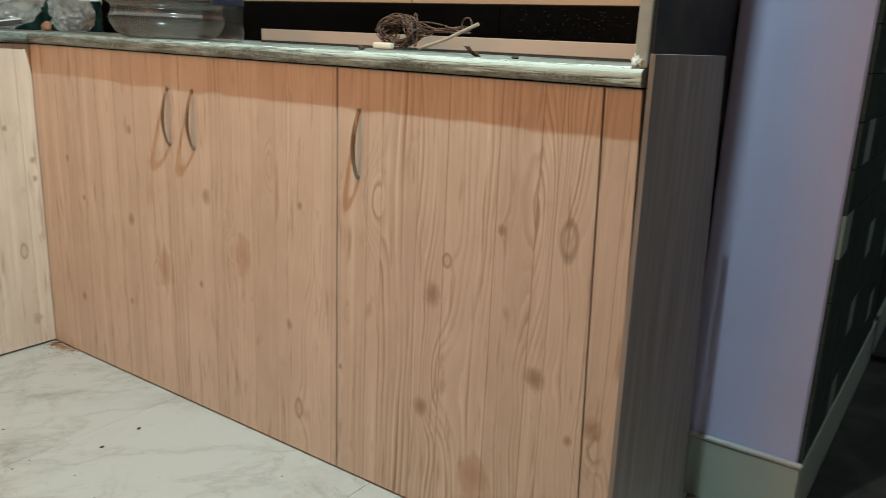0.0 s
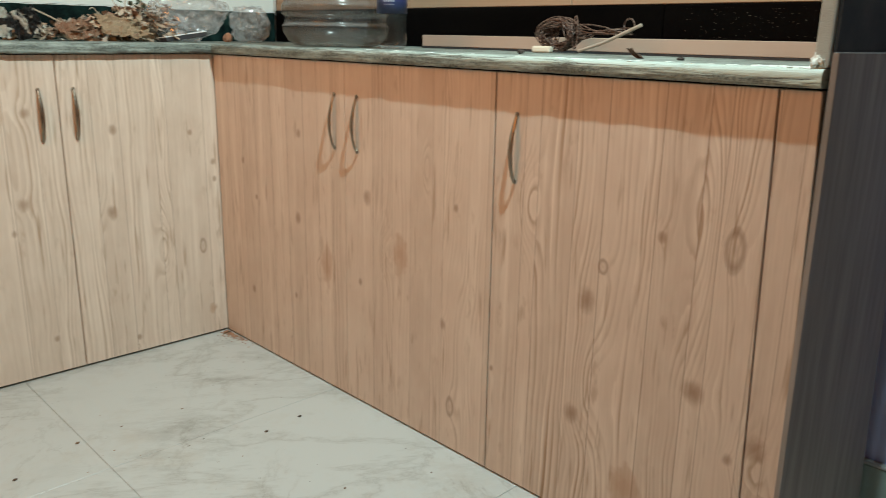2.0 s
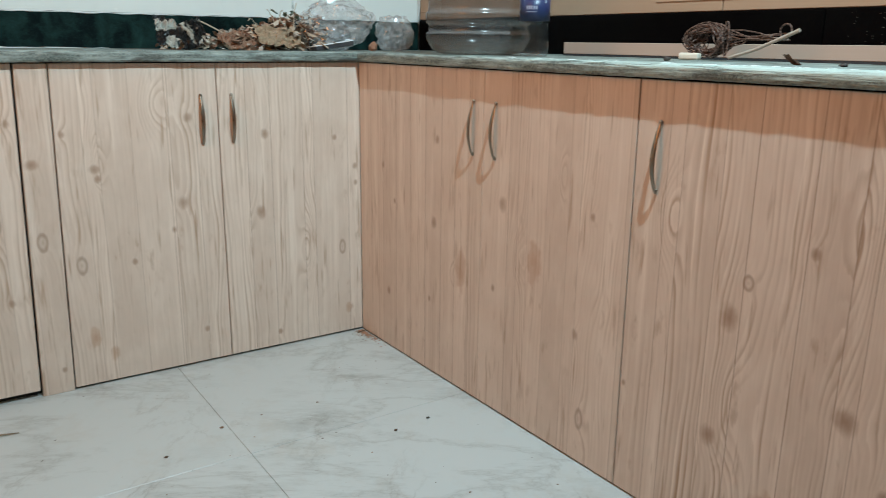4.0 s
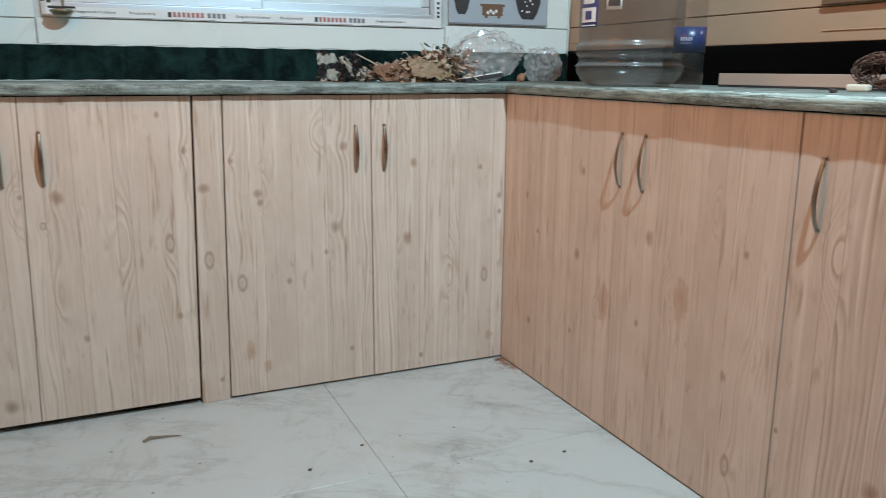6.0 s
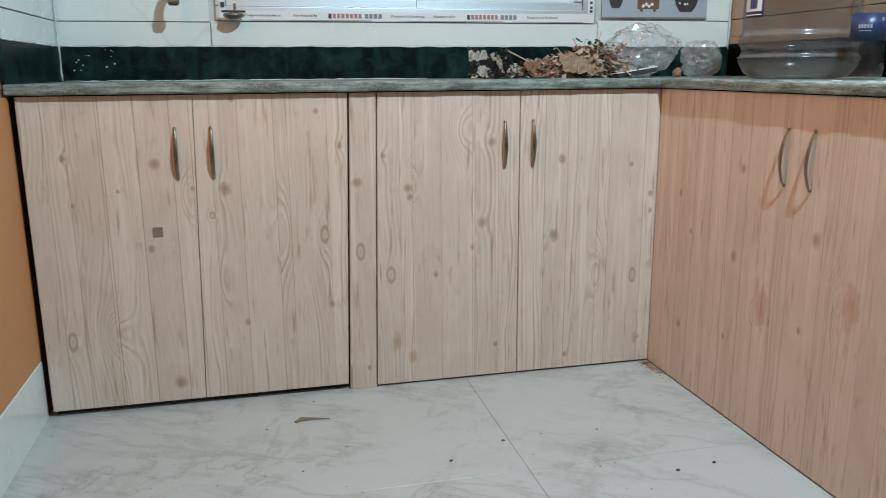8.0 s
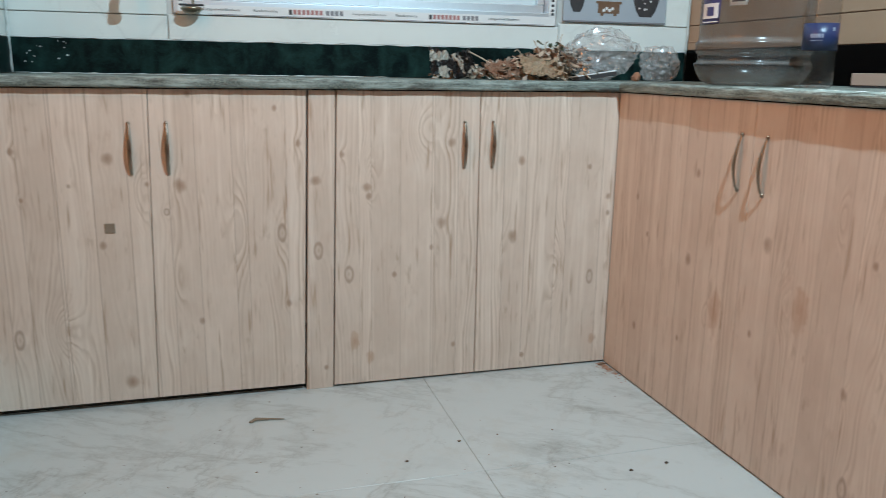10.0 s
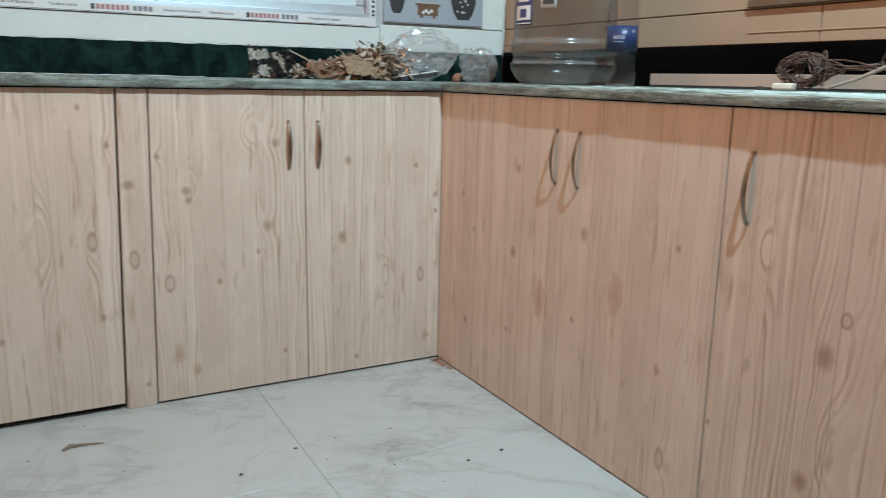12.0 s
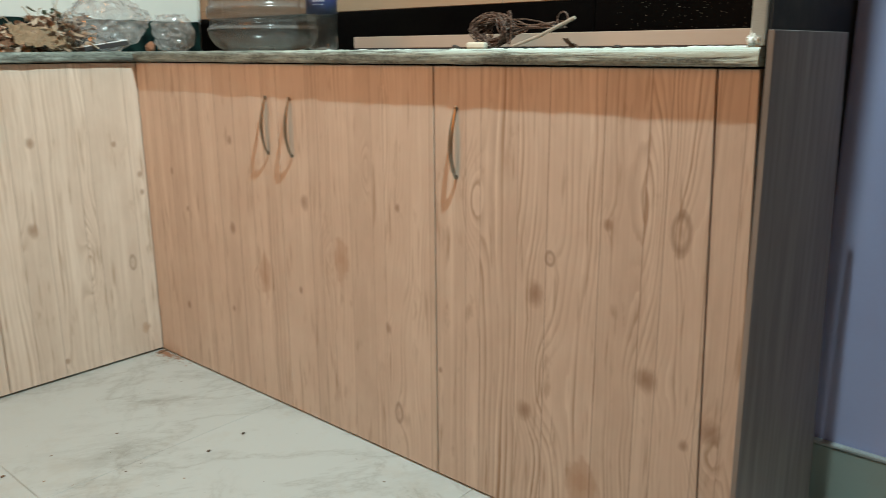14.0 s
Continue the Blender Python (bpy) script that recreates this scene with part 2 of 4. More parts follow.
def make_marble(name, base, vein, amount, scale=1.0, rough=0.22, dirt=0.25):
    n = Nodes(name)
    p = n.place()
    warp = n.noise(p, 1.7 * scale, 5, 0.6)
    w = n.noise(n.scaled(p, (1.0, 1.9, 1.0)), 1.5 * scale, 4, 0.5, 0.7)
    thin = n.ramp(n.math("ABSOLUTE", n.math("SUBTRACT", w, 0.5)), (0.0, 1.0), (0.006, 0.4), (0.02, 0.0))
    w2 = n.noise(n.scaled(p, (1.6, 0.8, 1.0)), 3.3 * scale, 5, 0.6, 0.5)
    thin2 = n.ramp(n.math("ABSOLUTE", n.math("SUBTRACT", w2, 0.52)), (0.0, 0.6), (0.02, 0.0))
    patch = n.ramp(warp, (0.52, 0.0), (0.72, 1.0))
    gate = n.ramp(n.noise(p, 2.4 * scale, 2), (0.40, 0.0), (0.58, 1.0))
    col = n.mix(n.math("MULTIPLY", patch, 0.22 * amount), base, vein)
    col = n.mix(n.math("MULTIPLY", n.math("MULTIPLY", thin, gate), 0.6 * amount), col, vein)
    col = n.mix(n.math("MULTIPLY", n.math("MULTIPLY", thin2, gate), 0.5 * amount), col, vein)
    smut = n.ramp(n.noise(p, 9.0, 5, 0.7), (0.55, 0.0), (0.85, 1.0))
    col = n.mix(n.math("MULTIPLY", smut, dirt), col, (0.36, 0.28, 0.2))
    spots = n.ramp(n.noise(p, 75.0, 2, 0.5), (0.72, 0.0), (0.78, 1.0))
    col = n.mix(n.math("MULTIPLY", spots, dirt * 0.8), col, (0.2, 0.15, 0.1))
    return n.done(col, n.math("ADD", rough, n.math("MULTIPLY", smut, 0.3)))


def make_floor_marble():
    """White marble print: grey feathered smears on a slant, thin wandering veins, trodden-in dirt."""
    n = Nodes("floor_marble_tile")
    p = n.place()
    x, y, z = n.split(p)
    a = n.math("ADD", n.math("MULTIPLY", x, 0.86), n.math("MULTIPLY", y, -0.5))
    b = n.math("ADD", n.math("MULTIPLY", x, 0.5), n.math("MULTIPLY", y, 0.86))
    slant = n.join(a, n.math("MULTIPLY", b, 2.6), 0.0)
    smear = n.noise(slant, 3.6, 8, 0.74, 0.3)
    where = n.ramp(n.noise(p, 1.7, 3, 0.5), (0.40, 0.0), (0.60, 1.0))
    broad = n.math("MULTIPLY", n.ramp(smear, (0.50, 0.0), (0.74, 1.0)), where)
    v1 = n.math("ABSOLUTE", n.math("SUBTRACT", n.noise(slant, 1.3, 8, 0.62, 0.3), 0.5))
    v2 = n.math("ABSOLUTE", n.math("SUBTRACT", n.noise(n.join(b, n.math("MULTIPLY", a, 1.8), 3.0), 1.9, 8, 0.66, 0.3), 0.52))
    some = n.ramp(n.noise(p, 3.1, 3), (0.44, 0.0), (0.60, 1.0))
    col = n.mix(n.math("MULTIPLY", broad, 0.95), (0.51, 0.54, 0.53), (0.26, 0.265, 0.25))
    col = n.mix(n.math("MULTIPLY", n.ramp(v1, (0.0, 1.0), (0.005, 0.5), (0.03, 0.0)), 0.34), col, (0.19, 0.18, 0.155))
    col = n.mix(n.math("MULTIPLY", n.math("MULTIPLY", n.ramp(v2, (0.0, 1.0), (0.006, 0.4), (0.025, 0.0)), some), 0.40), col, (0.17, 0.15, 0.125))
    tan = n.ramp(n.noise(p, 5.5, 5, 0.7), (0.54, 0.0), (0.78, 1.0))
    col = n.mix(n.math("MULTIPLY", tan, 0.34), col, (0.42, 0.34, 0.25))
    spots = n.ramp(n.noise(p, 60.0, 2, 0.5), (0.70, 0.0), (0.76, 1.0))
    col = n.mix(n.math("MULTIPLY", n.math("MULTIPLY", spots, where), 0.8), col, (0.16, 0.12, 0.085))
    dust = n.noise(p, 22.0, 4, 0.6)
    return n.done(col, n.math("ADD", 0.22, n.math("MULTIPLY", dust, 0.2)))


def make_granite(name, base, fleck, dust, rough=0.25, dust_amount=0.4, spec=0.06):
    n = Nodes(name)
    p = n.place()
    f = n.ramp(n.noise(p, 160.0, 4, 0.7), (0.5, 0.0), (0.72, 1.0))
    cloud = n.noise(p, 16.0, 5, 0.65, 0.6)
    col = n.mix(n.math("MULTIPLY", f, 0.5), base, fleck)
    d = n.math("MULTIPLY", n.ramp(cloud, (0.42, 0.0), (0.75, 1.0)), dust_amount)
    streak = n.ramp(n.noise(n.scaled(p, (30.0, 30.0, 3.0)), 1.0, 3), (0.5, 0.0), (0.8, 1.0))
    d = n.math("ADD", d, n.math("MULTIPLY", streak, dust_amount * 0.5), clamp=True)
    col = n.mix(d, col, dust)
    n.bump(cloud, 0.2, 0.002)
    return n.done(col, n.math("ADD", rough, n.math("MULTIPLY", d, 0.5)), spec=spec)


def make_paint(name, colour, rough=0.6, vary=0.12, scale=6.0, stain=(0.3, 0.25, 0.2), bump=0.1):
    n = Nodes(name)
    p = n.place()
    a = n.noise(p, scale, 5, 0.6)
    b = n.noise(p, scale * 20, 3)
    col = n.mix(n.math("MULTIPLY", n.ramp(a, (0.45, 0.0), (0.8, 1.0)), vary * 2), colour, stain)
    col = n.mix(n.math("MULTIPLY", b, vary * 0.6), col, stain)
    n.bump(n.math("ADD", a, b), bump, 0.002)
    return n.done(col, n.math("ADD", rough - 0.08, n.math("MULTIPLY", b, 0.16)))


def make_metal(name, colour, rough, vary=0.15):
    n = Nodes(name)
    a = n.noise(n.local(), 60.0, 4)
    col = n.mix(n.math("MULTIPLY", a, vary), colour, (0.2, 0.17, 0.14))
    return n.done(col, n.math("ADD", rough, n.math("MULTIPLY", a, 0.15)), 1.0)


def make_clear(name, tint, haze, rough=0.08, dust=(0.62, 0.6, 0.56), scale=14.0, ior=0.4, crease=0.0, level_haze=0.0):
    """Thin clear plastic: see-through, with a gloss and some dust."""
    n = Nodes(name)
    p = n.place()
    clear = n.node("ShaderNodeBsdfTransparent")
    clear.inputs[0].default_value = (*tint, 1)
    n.bsdf.inputs["Roughness"].default_value = rough
    a = n.noise(p, scale, 5, 0.7)
    fac = n.math("MULTIPLY", n.ramp(a, (0.35, 0.4), (0.7, 1.6)), haze, clamp=True)
    if level_haze:          # more haze the more the surface faces up or down
        nz = n.math("ABSOLUTE", n.split(n.node("ShaderNodeNewGeometry").outputs["Normal"])[2])
        fac = n.math("ADD", fac, n.math("MULTIPLY", n.math("SUBTRACT", nz, 0.12, clamp=True), level_haze), clamp=True)
    fres = n.node("ShaderNodeLayerWeight")
    fres.inputs[0].default_value = 0.5
    shine = n.math("ADD", 0.11 if crease else 0.025, n.math("MULTIPLY", n.math("POWER", fres.outputs["Facing"], 3.0), ior))
    gloss = n.node("ShaderNodeBsdfGlossy")
    gloss.inputs["Roughness"].default_value = rough
    if crease:
        ridge = n.node("ShaderNodeTexVoronoi")
        ridge.feature = "DISTANCE_TO_EDGE"
        ridge.inputs["Scale"].default_value = 34.0
        warp = n.noise(p, 30.0, 3, 0.6)
        n.link(n.scaled(n.join(*[n.math("ADD", c, n.math("MULTIPLY", warp, 0.03)) for c in n.split(p)]), (1.0, 1.0, 0.6)), ridge.inputs["Vector"])
        fold = n.node("ShaderNodeBump")
        fold.inputs["Strength"].default_value, fold.inputs["Distance"].default_value = crease, 0.012
        n.link(ridge.outputs["Distance"], fold.inputs["Height"])
        for socket in (gloss.inputs["Normal"], fres.inputs["Normal"]):
            n.link(fold.outputs[0], socket)
    m1, m2 = n.node("ShaderNodeMixShader"), n.node("ShaderNodeMixShader")
    diff = n.node("ShaderNodeBsdfDiffuse")
    diff.inputs[0].default_value = (*dust, 1)
    n.link(fac, m1.inputs[0]); n.link(clear.outputs[0], m1.inputs[1]); n.link(diff.outputs[0], m1.inputs[2])
    n.link(shine, m2.inputs[0]); n.link(m1.outputs[0], m2.inputs[1]); n.link(gloss.outputs[0], m2.inputs[2])
    n.link(m2.outputs[0], n.out.inputs[0])
    return n.mat


PINE = make_pine()
FLOOR_TILE = make_floor_marble()
WALL_TILE = make_marble("white_wall_tile", (0.77, 0.815, 0.785), (0.55, 0.57, 0.55), 0.55, 1.6, 0.2, 0.06)
WALL_GROUT = make_paint("wall_grout", (0.60, 0.61, 0.59), 0.9, 0.15, 20)
TAN_GROUT = make_paint("tan_grout", (0.30, 0.18, 0.11), 0.9, 0.15, 20)
GROUT = make_paint("grout", (0.46, 0.45, 0.42), 0.9, 0.2, 20)
TAN_TILE = make_paint("tan_wall_tile", (0.47, 0.30, 0.195), 0.5, 0.14, 4, (0.36, 0.22, 0.14), 0.05)
GREEN_STONE = make_granite("green_dado_stone", (0.003, 0.008, 0.0085), (0.012, 0.032, 0.030), (0.03, 0.105, 0.09), 0.30, 0.34, 0.08)
BLACK_STONE = make_granite("black_dado_stone", (0.0025, 0.002, 0.002), (0.006, 0.005, 0.004), (0.02, 0.016, 0.012), 0.25, 0.05, 0.03)
# near black, so the shade in the door and floor gaps is in the colour
GAP_SHADE = make_paint("gap_shade_black", (0.008, 0.006, 0.005), 0.8, 0.2, 12)
# for plain walls out of view: colour chosen to dim and warm the bounced light
WARM_BOUNCE = make_paint("warm_bounce_paint", (0.40, 0.24, 0.15), 0.8, 0.06, 3)
PAINT_WHITE = make_paint("ceiling_paint", (0.55, 0.53, 0.5), 0.85, 0.05, 3)
LAVENDER = make_paint("lavender_wall_paint", (0.56, 0.60, 0.92), 0.75, 0.10, 7, (0.43, 0.39, 0.63), 0.12)
# near-black: the passage's dimness is put into this colour
NEAR_BLACK = make_paint("near_black", (0.010, 0.014, 0.018), 0.85, 0.1, 6)
SKIRT = make_paint("pale_skirting_tile", (0.40, 0.49, 0.45), 0.35, 0.12, 8)
CHROME = make_metal("worn_chrome", (0.30, 0.245, 0.195), 0.22)
ALUMINIUM = make_metal("satin_aluminium", (0.72, 0.76, 0.80), 0.35)
GREY_BOARD_TINT = ((0.34, 0.31, 0.295), (0.19, 0.172, 0.163))


def make_grey_wood():
    n = Nodes("grey_wood_laminate")
    p = n.place()
    g = n.noise(n.scaled(p, (60.0, 60.0, 3.0)), 1.0, 5, 0.65, 0.4)
    s = n.noise(n.scaled(p, (14.0, 14.0, 1.6)), 1.0, 3)
    col = n.mix(n.ramp(g, (0.35, 0.0), (0.75, 1.0)), *GREY_BOARD_TINT)
    col = n.mix(n.math("MULTIPLY", n.ramp(s, (0.5, 0.0), (0.75, 1.0)), 0.5), col, (0.07, 0.06, 0.055))
    n.bump(g, 0.15, 0.001)
    return n.done(col, 0.55)


def make_litter(name, *colours):
    """Dry scraps, each of its own tone."""
    n = Nodes(name)
    stops = [(k / len(colours), c) for k, c in enumerate(colours)]
    col = n.ramp(n.island(), *stops, interp="CONSTANT")
    g = n.noise(n.place(), 90.0, 4, 0.6)
    col = n.mix(n.math("MULTIPLY", g, 0.45), col, (0.12, 0.07, 0.04))
    n.bump(g, 0.4, 0.002)
    return n.done(col, 0.8)


GREY_WOOD = make_grey_wood()


def make_slab():
    """Worktop stone: dark speckled green, smeared along its length with pale cement, thickest at the open end, and with dark grime."""
    n = Nodes("dusty_worktop_stone")
    p = n.place()
    x, y, z = n.split(p)
    run = n.math("ADD", x, y)
    long = n.noise(n.join(n.math("MULTIPLY", run, 7.0), n.math("MULTIPLY", n.math("SUBTRACT", x, y), 7.0), n.math("MULTIPLY", z, 170.0)), 1.0, 5, 0.65, 0.5)
    blot = n.noise(n.scaled(p, (16.0, 16.0, 60.0)), 1.0, 5, 0.7, 0.4)
    fleck = n.noise(p, 190.0, 3, 0.7)
    speck = n.mix(n.ramp(fleck, (0.42, 0.0), (0.62, 1.0)), (0.030, 0.042, 0.036), (0.20, 0.23, 0.195))
    grey = n.mix(n.ramp(blot, (0.35, 0.0), (0.65, 1.0)), (0.13, 0.16, 0.145), (0.34, 0.40, 0.37))
    col = n.mix(n.ramp(long, (0.38, 0.15), (0.56, 0.95)), speck, grey)
    # cement: along the upper edge, growing towards the open end
    open_end = n.ramp(n.math("DIVIDE", n.math("MULTIPLY", y, -1.0), 1.62), (0.25, 0.0), (0.62, 0.45), (0.85, 0.7), (1.0, 1.0))
    high = n.math("MULTIPLY", n.math("SUBTRACT", z, 0.8165), 60.0)
    amount = n.math("ADD", n.math("ADD", high, n.math("MULTIPLY", n.math("SUBTRACT", long, 0.5), 3.2)), n.math("SUBTRACT", n.math("MULTIPLY", open_end, 1.3), 0.75))
    front = n.ramp(n.math("MAXIMUM", x, y), (0.0, 1.0), (0.02, 0.75), (0.07, 0.2), (0.3, 0.06))
    smear = n.math("MULTIPLY", n.ramp(amount, (0.0, 0.0), (0.55, 1.0)), front)
    col = n.mix(n.math("MULTIPLY", smear, n.math("ADD", 0.45, n.math("MULTIPLY", open_end, 0.45))), col, (0.56, 0.69, 0.64))
    grime = n.ramp(n.noise(n.scaled(p, (11.0, 11.0, 45.0)), 1.0, 4, 0.7), (0.54, 0.0), (0.68, 1.0))
    col = n.mix(n.math("MULTIPLY", grime, n.math("SUBTRACT", 0.75, n.math("MULTIPLY", smear, 0.5))), col, (0.045, 0.042, 0.035))
    n.bump(n.math("ADD", long, n.math("ADD", fleck, smear)), 0.4, 0.002)
    return n.done(col, n.math("SUBTRACT", 0.62, n.math("MULTIPLY", smear, 0.1)))


SLAB_STONE = make_slab()
LITTER = make_litter("dry_scraps", (0.50, 0.36, 0.26), (0.68, 0.54, 0.42), (0.46, 0.28, 0.20), (0.42, 0.36, 0.30), (0.74, 0.61, 0.47), (0.30, 0.18, 0.12), (0.62, 0.56, 0.48), (0.20, 0.13, 0.09))
SCRAP_PAPER = make_paint("brown_paper", (0.60, 0.44, 0.30), 0.8, 0.16, 18, (0.36, 0.23, 0.13), 0.5)
JAR_PLASTIC = make_clear("dusty_clear_plastic", (0.67, 0.665, 0.655), 0.065, 0.2, (0.42, 0.41, 0.39), 9.0, 0.35, level_haze=0.42)
BOTTLE_PLASTIC = make_clear("clear_bottle_plastic", (0.84, 0.845, 0.85), 0.025, 0.10, (0.52, 0.52, 0.50), 14.0, 0.45, level_haze=0.3)
FILM = make_clear("crumpled_clear_film", (0.96, 0.96, 0.965), 0.15, 0.12, (0.92, 0.92, 0.91), 40, 0.6, 0.9)
LABEL_BLUE = make_paint("blue_label", (0.014, 0.028, 0.10), 0.35, 0.05, 30)
LABEL_NAVY = make_paint("navy_label", (0.035, 0.035, 0.16), 0.4, 0.05, 30)
INK_WHITE = make_paint("white_ink", (0.78, 0.78, 0.78), 0.5, 0.04, 40)
INK_BLACK = make_paint("black_ink", (0.03, 0.03, 0.035), 0.5, 0.05, 40)
INK_GREY = make_paint("grey_ink", (0.22, 0.22, 0.24), 0.5, 0.05, 40)
INK_RED = make_paint("dull_red_ink", (0.42, 0.18, 0.17), 0.5, 0.05, 40)
TAPE = make_paint("white_tape", (0.78, 0.80, 0.80), 0.45, 0.05, 10)
PANE = make_paint("milky_pane", (0.66, 0.77, 0.81), 0.22, 0.06, 3, (0.5, 0.6, 0.66), 0.0)
POSTER_GREY = make_paint("printed_grey", (0.40, 0.45, 0.50), 0.3, 0.10, 6, (0.25, 0.28, 0.3), 0.0)


def make_cable():
    n = Nodes("brown_twisted_cable")
    f = n.ramp(n.noise(n.place(), 220.0, 2), (0.45, 0.0), (0.6, 1.0))
    return n.done(n.mix(f, (0.045, 0.02, 0.014), (0.21, 0.13, 0.10)), 0.5)


CABLE = make_cable()
CREAM = make_paint("cream_plastic", (0.74, 0.66, 0.55), 0.45, 0.08, 30)
BRASSY = make_metal("bronze_tap_metal", (0.36, 0.30, 0.22), 0.28, 0.3)
PINK_STRIP = make_paint("pinkish_strip", (0.50, 0.36, 0.29), 0.5, 0.10, 12, (0.42, 0.29, 0.22))
CRUMB = make_litter("floor_crumbs", (0.10, 0.06, 0.04), (0.22, 0.13, 0.08), (0.05, 0.04, 0.03), (0.35, 0.2, 0.12))
DARK_TILE = make_granite("dark_mosaic", (0.035, 0.055, 0.052), (0.06, 0.08, 0.075), (0.09, 0.10, 0.09), 0.3, 0.3)
PALE_TILE = make_granite("pale_mosaic", (0.22, 0.29, 0.27), (0.26, 0.32, 0.3), (0.3, 0.34, 0.3), 0.3, 0.3)

# ---- mesh helpers ----


def mesh_of(name, bm, material, smooth=False):
    me = bpy.data.meshes.new(name)
    bmesh.ops.recalc_face_normals(bm, faces=bm.faces)
    bm.to_mesh(me)
    bm.free()
    me.materials.append(material)
    if smooth:
        me.polygons.foreach_set("use_smooth", [True] * len(me.polygons))
    return me


def part(name, bm, material, parent=None, label="", smooth=False):
    ob = new(name, mesh_of(name, bm, material, smooth))
    ob.parent = parent
    return tagged(ob, label)


def empty(name, place=(0, 0, 0), turn=0.0):
    ob = new(name)
    ob.matrix_world = pose(*place, 0, 0, turn)
    ob.empty_display_size = 0.1
    return ob


def box(x0, x1, y0, y1, z0, z1, bevel=0.0, seg=1, into=None):
    bm = into or bmesh.new()
    r = bmesh.ops.create_cube(bm, size=1)
    for v in r["verts"]:
        v.co = ((x0 + x1) / 2 + v.co.x * (x1 - x0), (y0 + y1) / 2 + v.co.y * (y1 - y0), (z0 + z1) / 2 + v.co.z * (z1 - z0))
    if bevel:
        edges = {e for v in r["verts"] for e in v.link_edges}
        bmesh.ops.bevel(bm, geom=list(edges), offset=bevel, segments=seg, affect="EDGES", profile=0.5)
    return bm


def lathe(profile, seg=40, close=False, into=None):
    """Turns (radius, height) pairs round the z axis."""
    bm = into or bmesh.new()
    rings = [[bm.verts.new((r * math.cos(2 * math.pi * k / seg), r * math.sin(2 * math.pi * k / seg), z)) for k in range(seg)] for r, z in profile]
    for a, b in zip(rings, rings[1:]):
        for k in range(seg):
            bm.faces.new((a[k], a[(k + 1) % seg], b[(k + 1) % seg], b[k]))
    if close:
        bm.faces.new(list(reversed(rings[0])))
        bm.faces.new(rings[-1])
    return bm


def tube(path, radii, seg=8, into=None, flat=1.0):
    """A tube along points; radii one number or one for each point; flat squashes it sideways."""
    bm = into or bmesh.new()
    path = [Vector(p) for p in path]
    radii = radii if isinstance(radii, (list, tuple)) else [radii] * len(path)
    rings, side = [], None
    for i, (p, r) in enumerate(zip(path, radii)):
        d = (path[min(i + 1, len(path) - 1)] - path[max(i - 1, 0)]).normalized()
        ref = side if side is not None else (Vector((1, 0, 0)) if abs(d.x) < 0.8 else Vector((0, 1, 0)))
        side = (ref - d * ref.dot(d)).normalized()
        up = d.cross(side)
        rings.append([bm.verts.new(p + side * (r * math.cos(2 * math.pi * k / seg)) + up * (r * flat * math.sin(2 * math.pi * k / seg))) for k in range(seg)])
    for a, b in zip(rings, rings[1:]):
        for k in range(seg):
            bm.faces.new((a[k], a[(k + 1) % seg], b[(k + 1) % seg], b[k]))
    bm.faces.new(list(reversed(rings[0])))
    bm.faces.new(rings[-1])
    return bm


def moved(bm, m):
    bmesh.ops.transform(bm, matrix=m, verts=bm.verts)
    return bm


# ---- the large structure ----
CORNER_Y, CORNER_X = 0.56, 0.56      # faces of the two tiled walls
LEFT_X, TOP = -1.66, 0.829           # side wall, top of the worktop
END_Y = -1.617                       # end of the second run

tagged(part("floor", box(-1.75, 3.2, -3.7, 0.7, -0.12, -0.0018), GROUT), "white marble floor with narrow grey joints", "floor", kind="structure")
floor = bpy.data.objects["floor"]
tagged(part("ceiling", box(-1.75, 3.2, -3.7, 0.76, 2.7, 2.8), PAINT_WHITE), "plain white painted ceiling", "ceiling", kind="structure")

# wall with the window: four blocks round the opening
WIN = (-1.205, 0.04, 1.02, 2.05)
bm = bmesh.new()
for b in ((-1.76, WIN[0], 0.568, 0.76, 0, 2.7), (WIN[1], 0.76, 0.568, 0.76, 0, 2.7), (WIN[0], WIN[1], 0.568, 0.76, 0, WIN[2]), (WIN[0], WIN[1], 0.568, 0.76, WIN[3], 2.7)):
    box(*b, into=bm)
wall_window = tagged(part("wall_north", bm, WALL_GROUT), "tiled kitchen wall with a sliding window", "wall", kind="structure")
wall_east = tagged(part("wall_east", box(0.568, 0.76, END_Y - 0.004, 0.568, 0, 2.7), TAN_GROUT), "tan tiled wall behind the worktop", "wall", kind="structure")
wall_left = tagged(part("wall_west", box(-1.76, LEFT_X - 0.006, -3.7, 0.568, 0, 2.7), WARM_BOUNCE), "warm beige side wall", "wall", kind="structure")
tagged(part("wall_south", box(-1.76, 3.2, -3.8, -3.7, 0, 2.7), WARM_BOUNCE), "unseen plain wall, coloured to keep the bounce dim and warm", "wall", kind="structure")
wall_pier = tagged(part("wall_pier", box(0.38, 0.76, -1.842, -1.628, 0, 2.7, 0.004), LAVENDER), "lavender painted wall return", "wall", kind="structure")
tagged(part("wall_doorway", box(0.44, 0.60, -3.7, -2.85, 0, 2.7), WARM_BOUNCE), "plain wall past the doorway", "wall", kind="structure")
tagged(part("lintel", box(0.44, 0.60, -2.85, -1.843, 2.1, 2.7), WARM_BOUNCE), "plain wall over the doorway", "wall", kind="structure")
# floor and walls of the passage, coloured near black in place of its shade
tagged(part("floor_passage", box(0.34, 3.2, -3.7, -1.854, -0.0018, 0.003), NEAR_BLACK), "passage floor, its dimness put into a near-black colour", "floor", kind="structure")
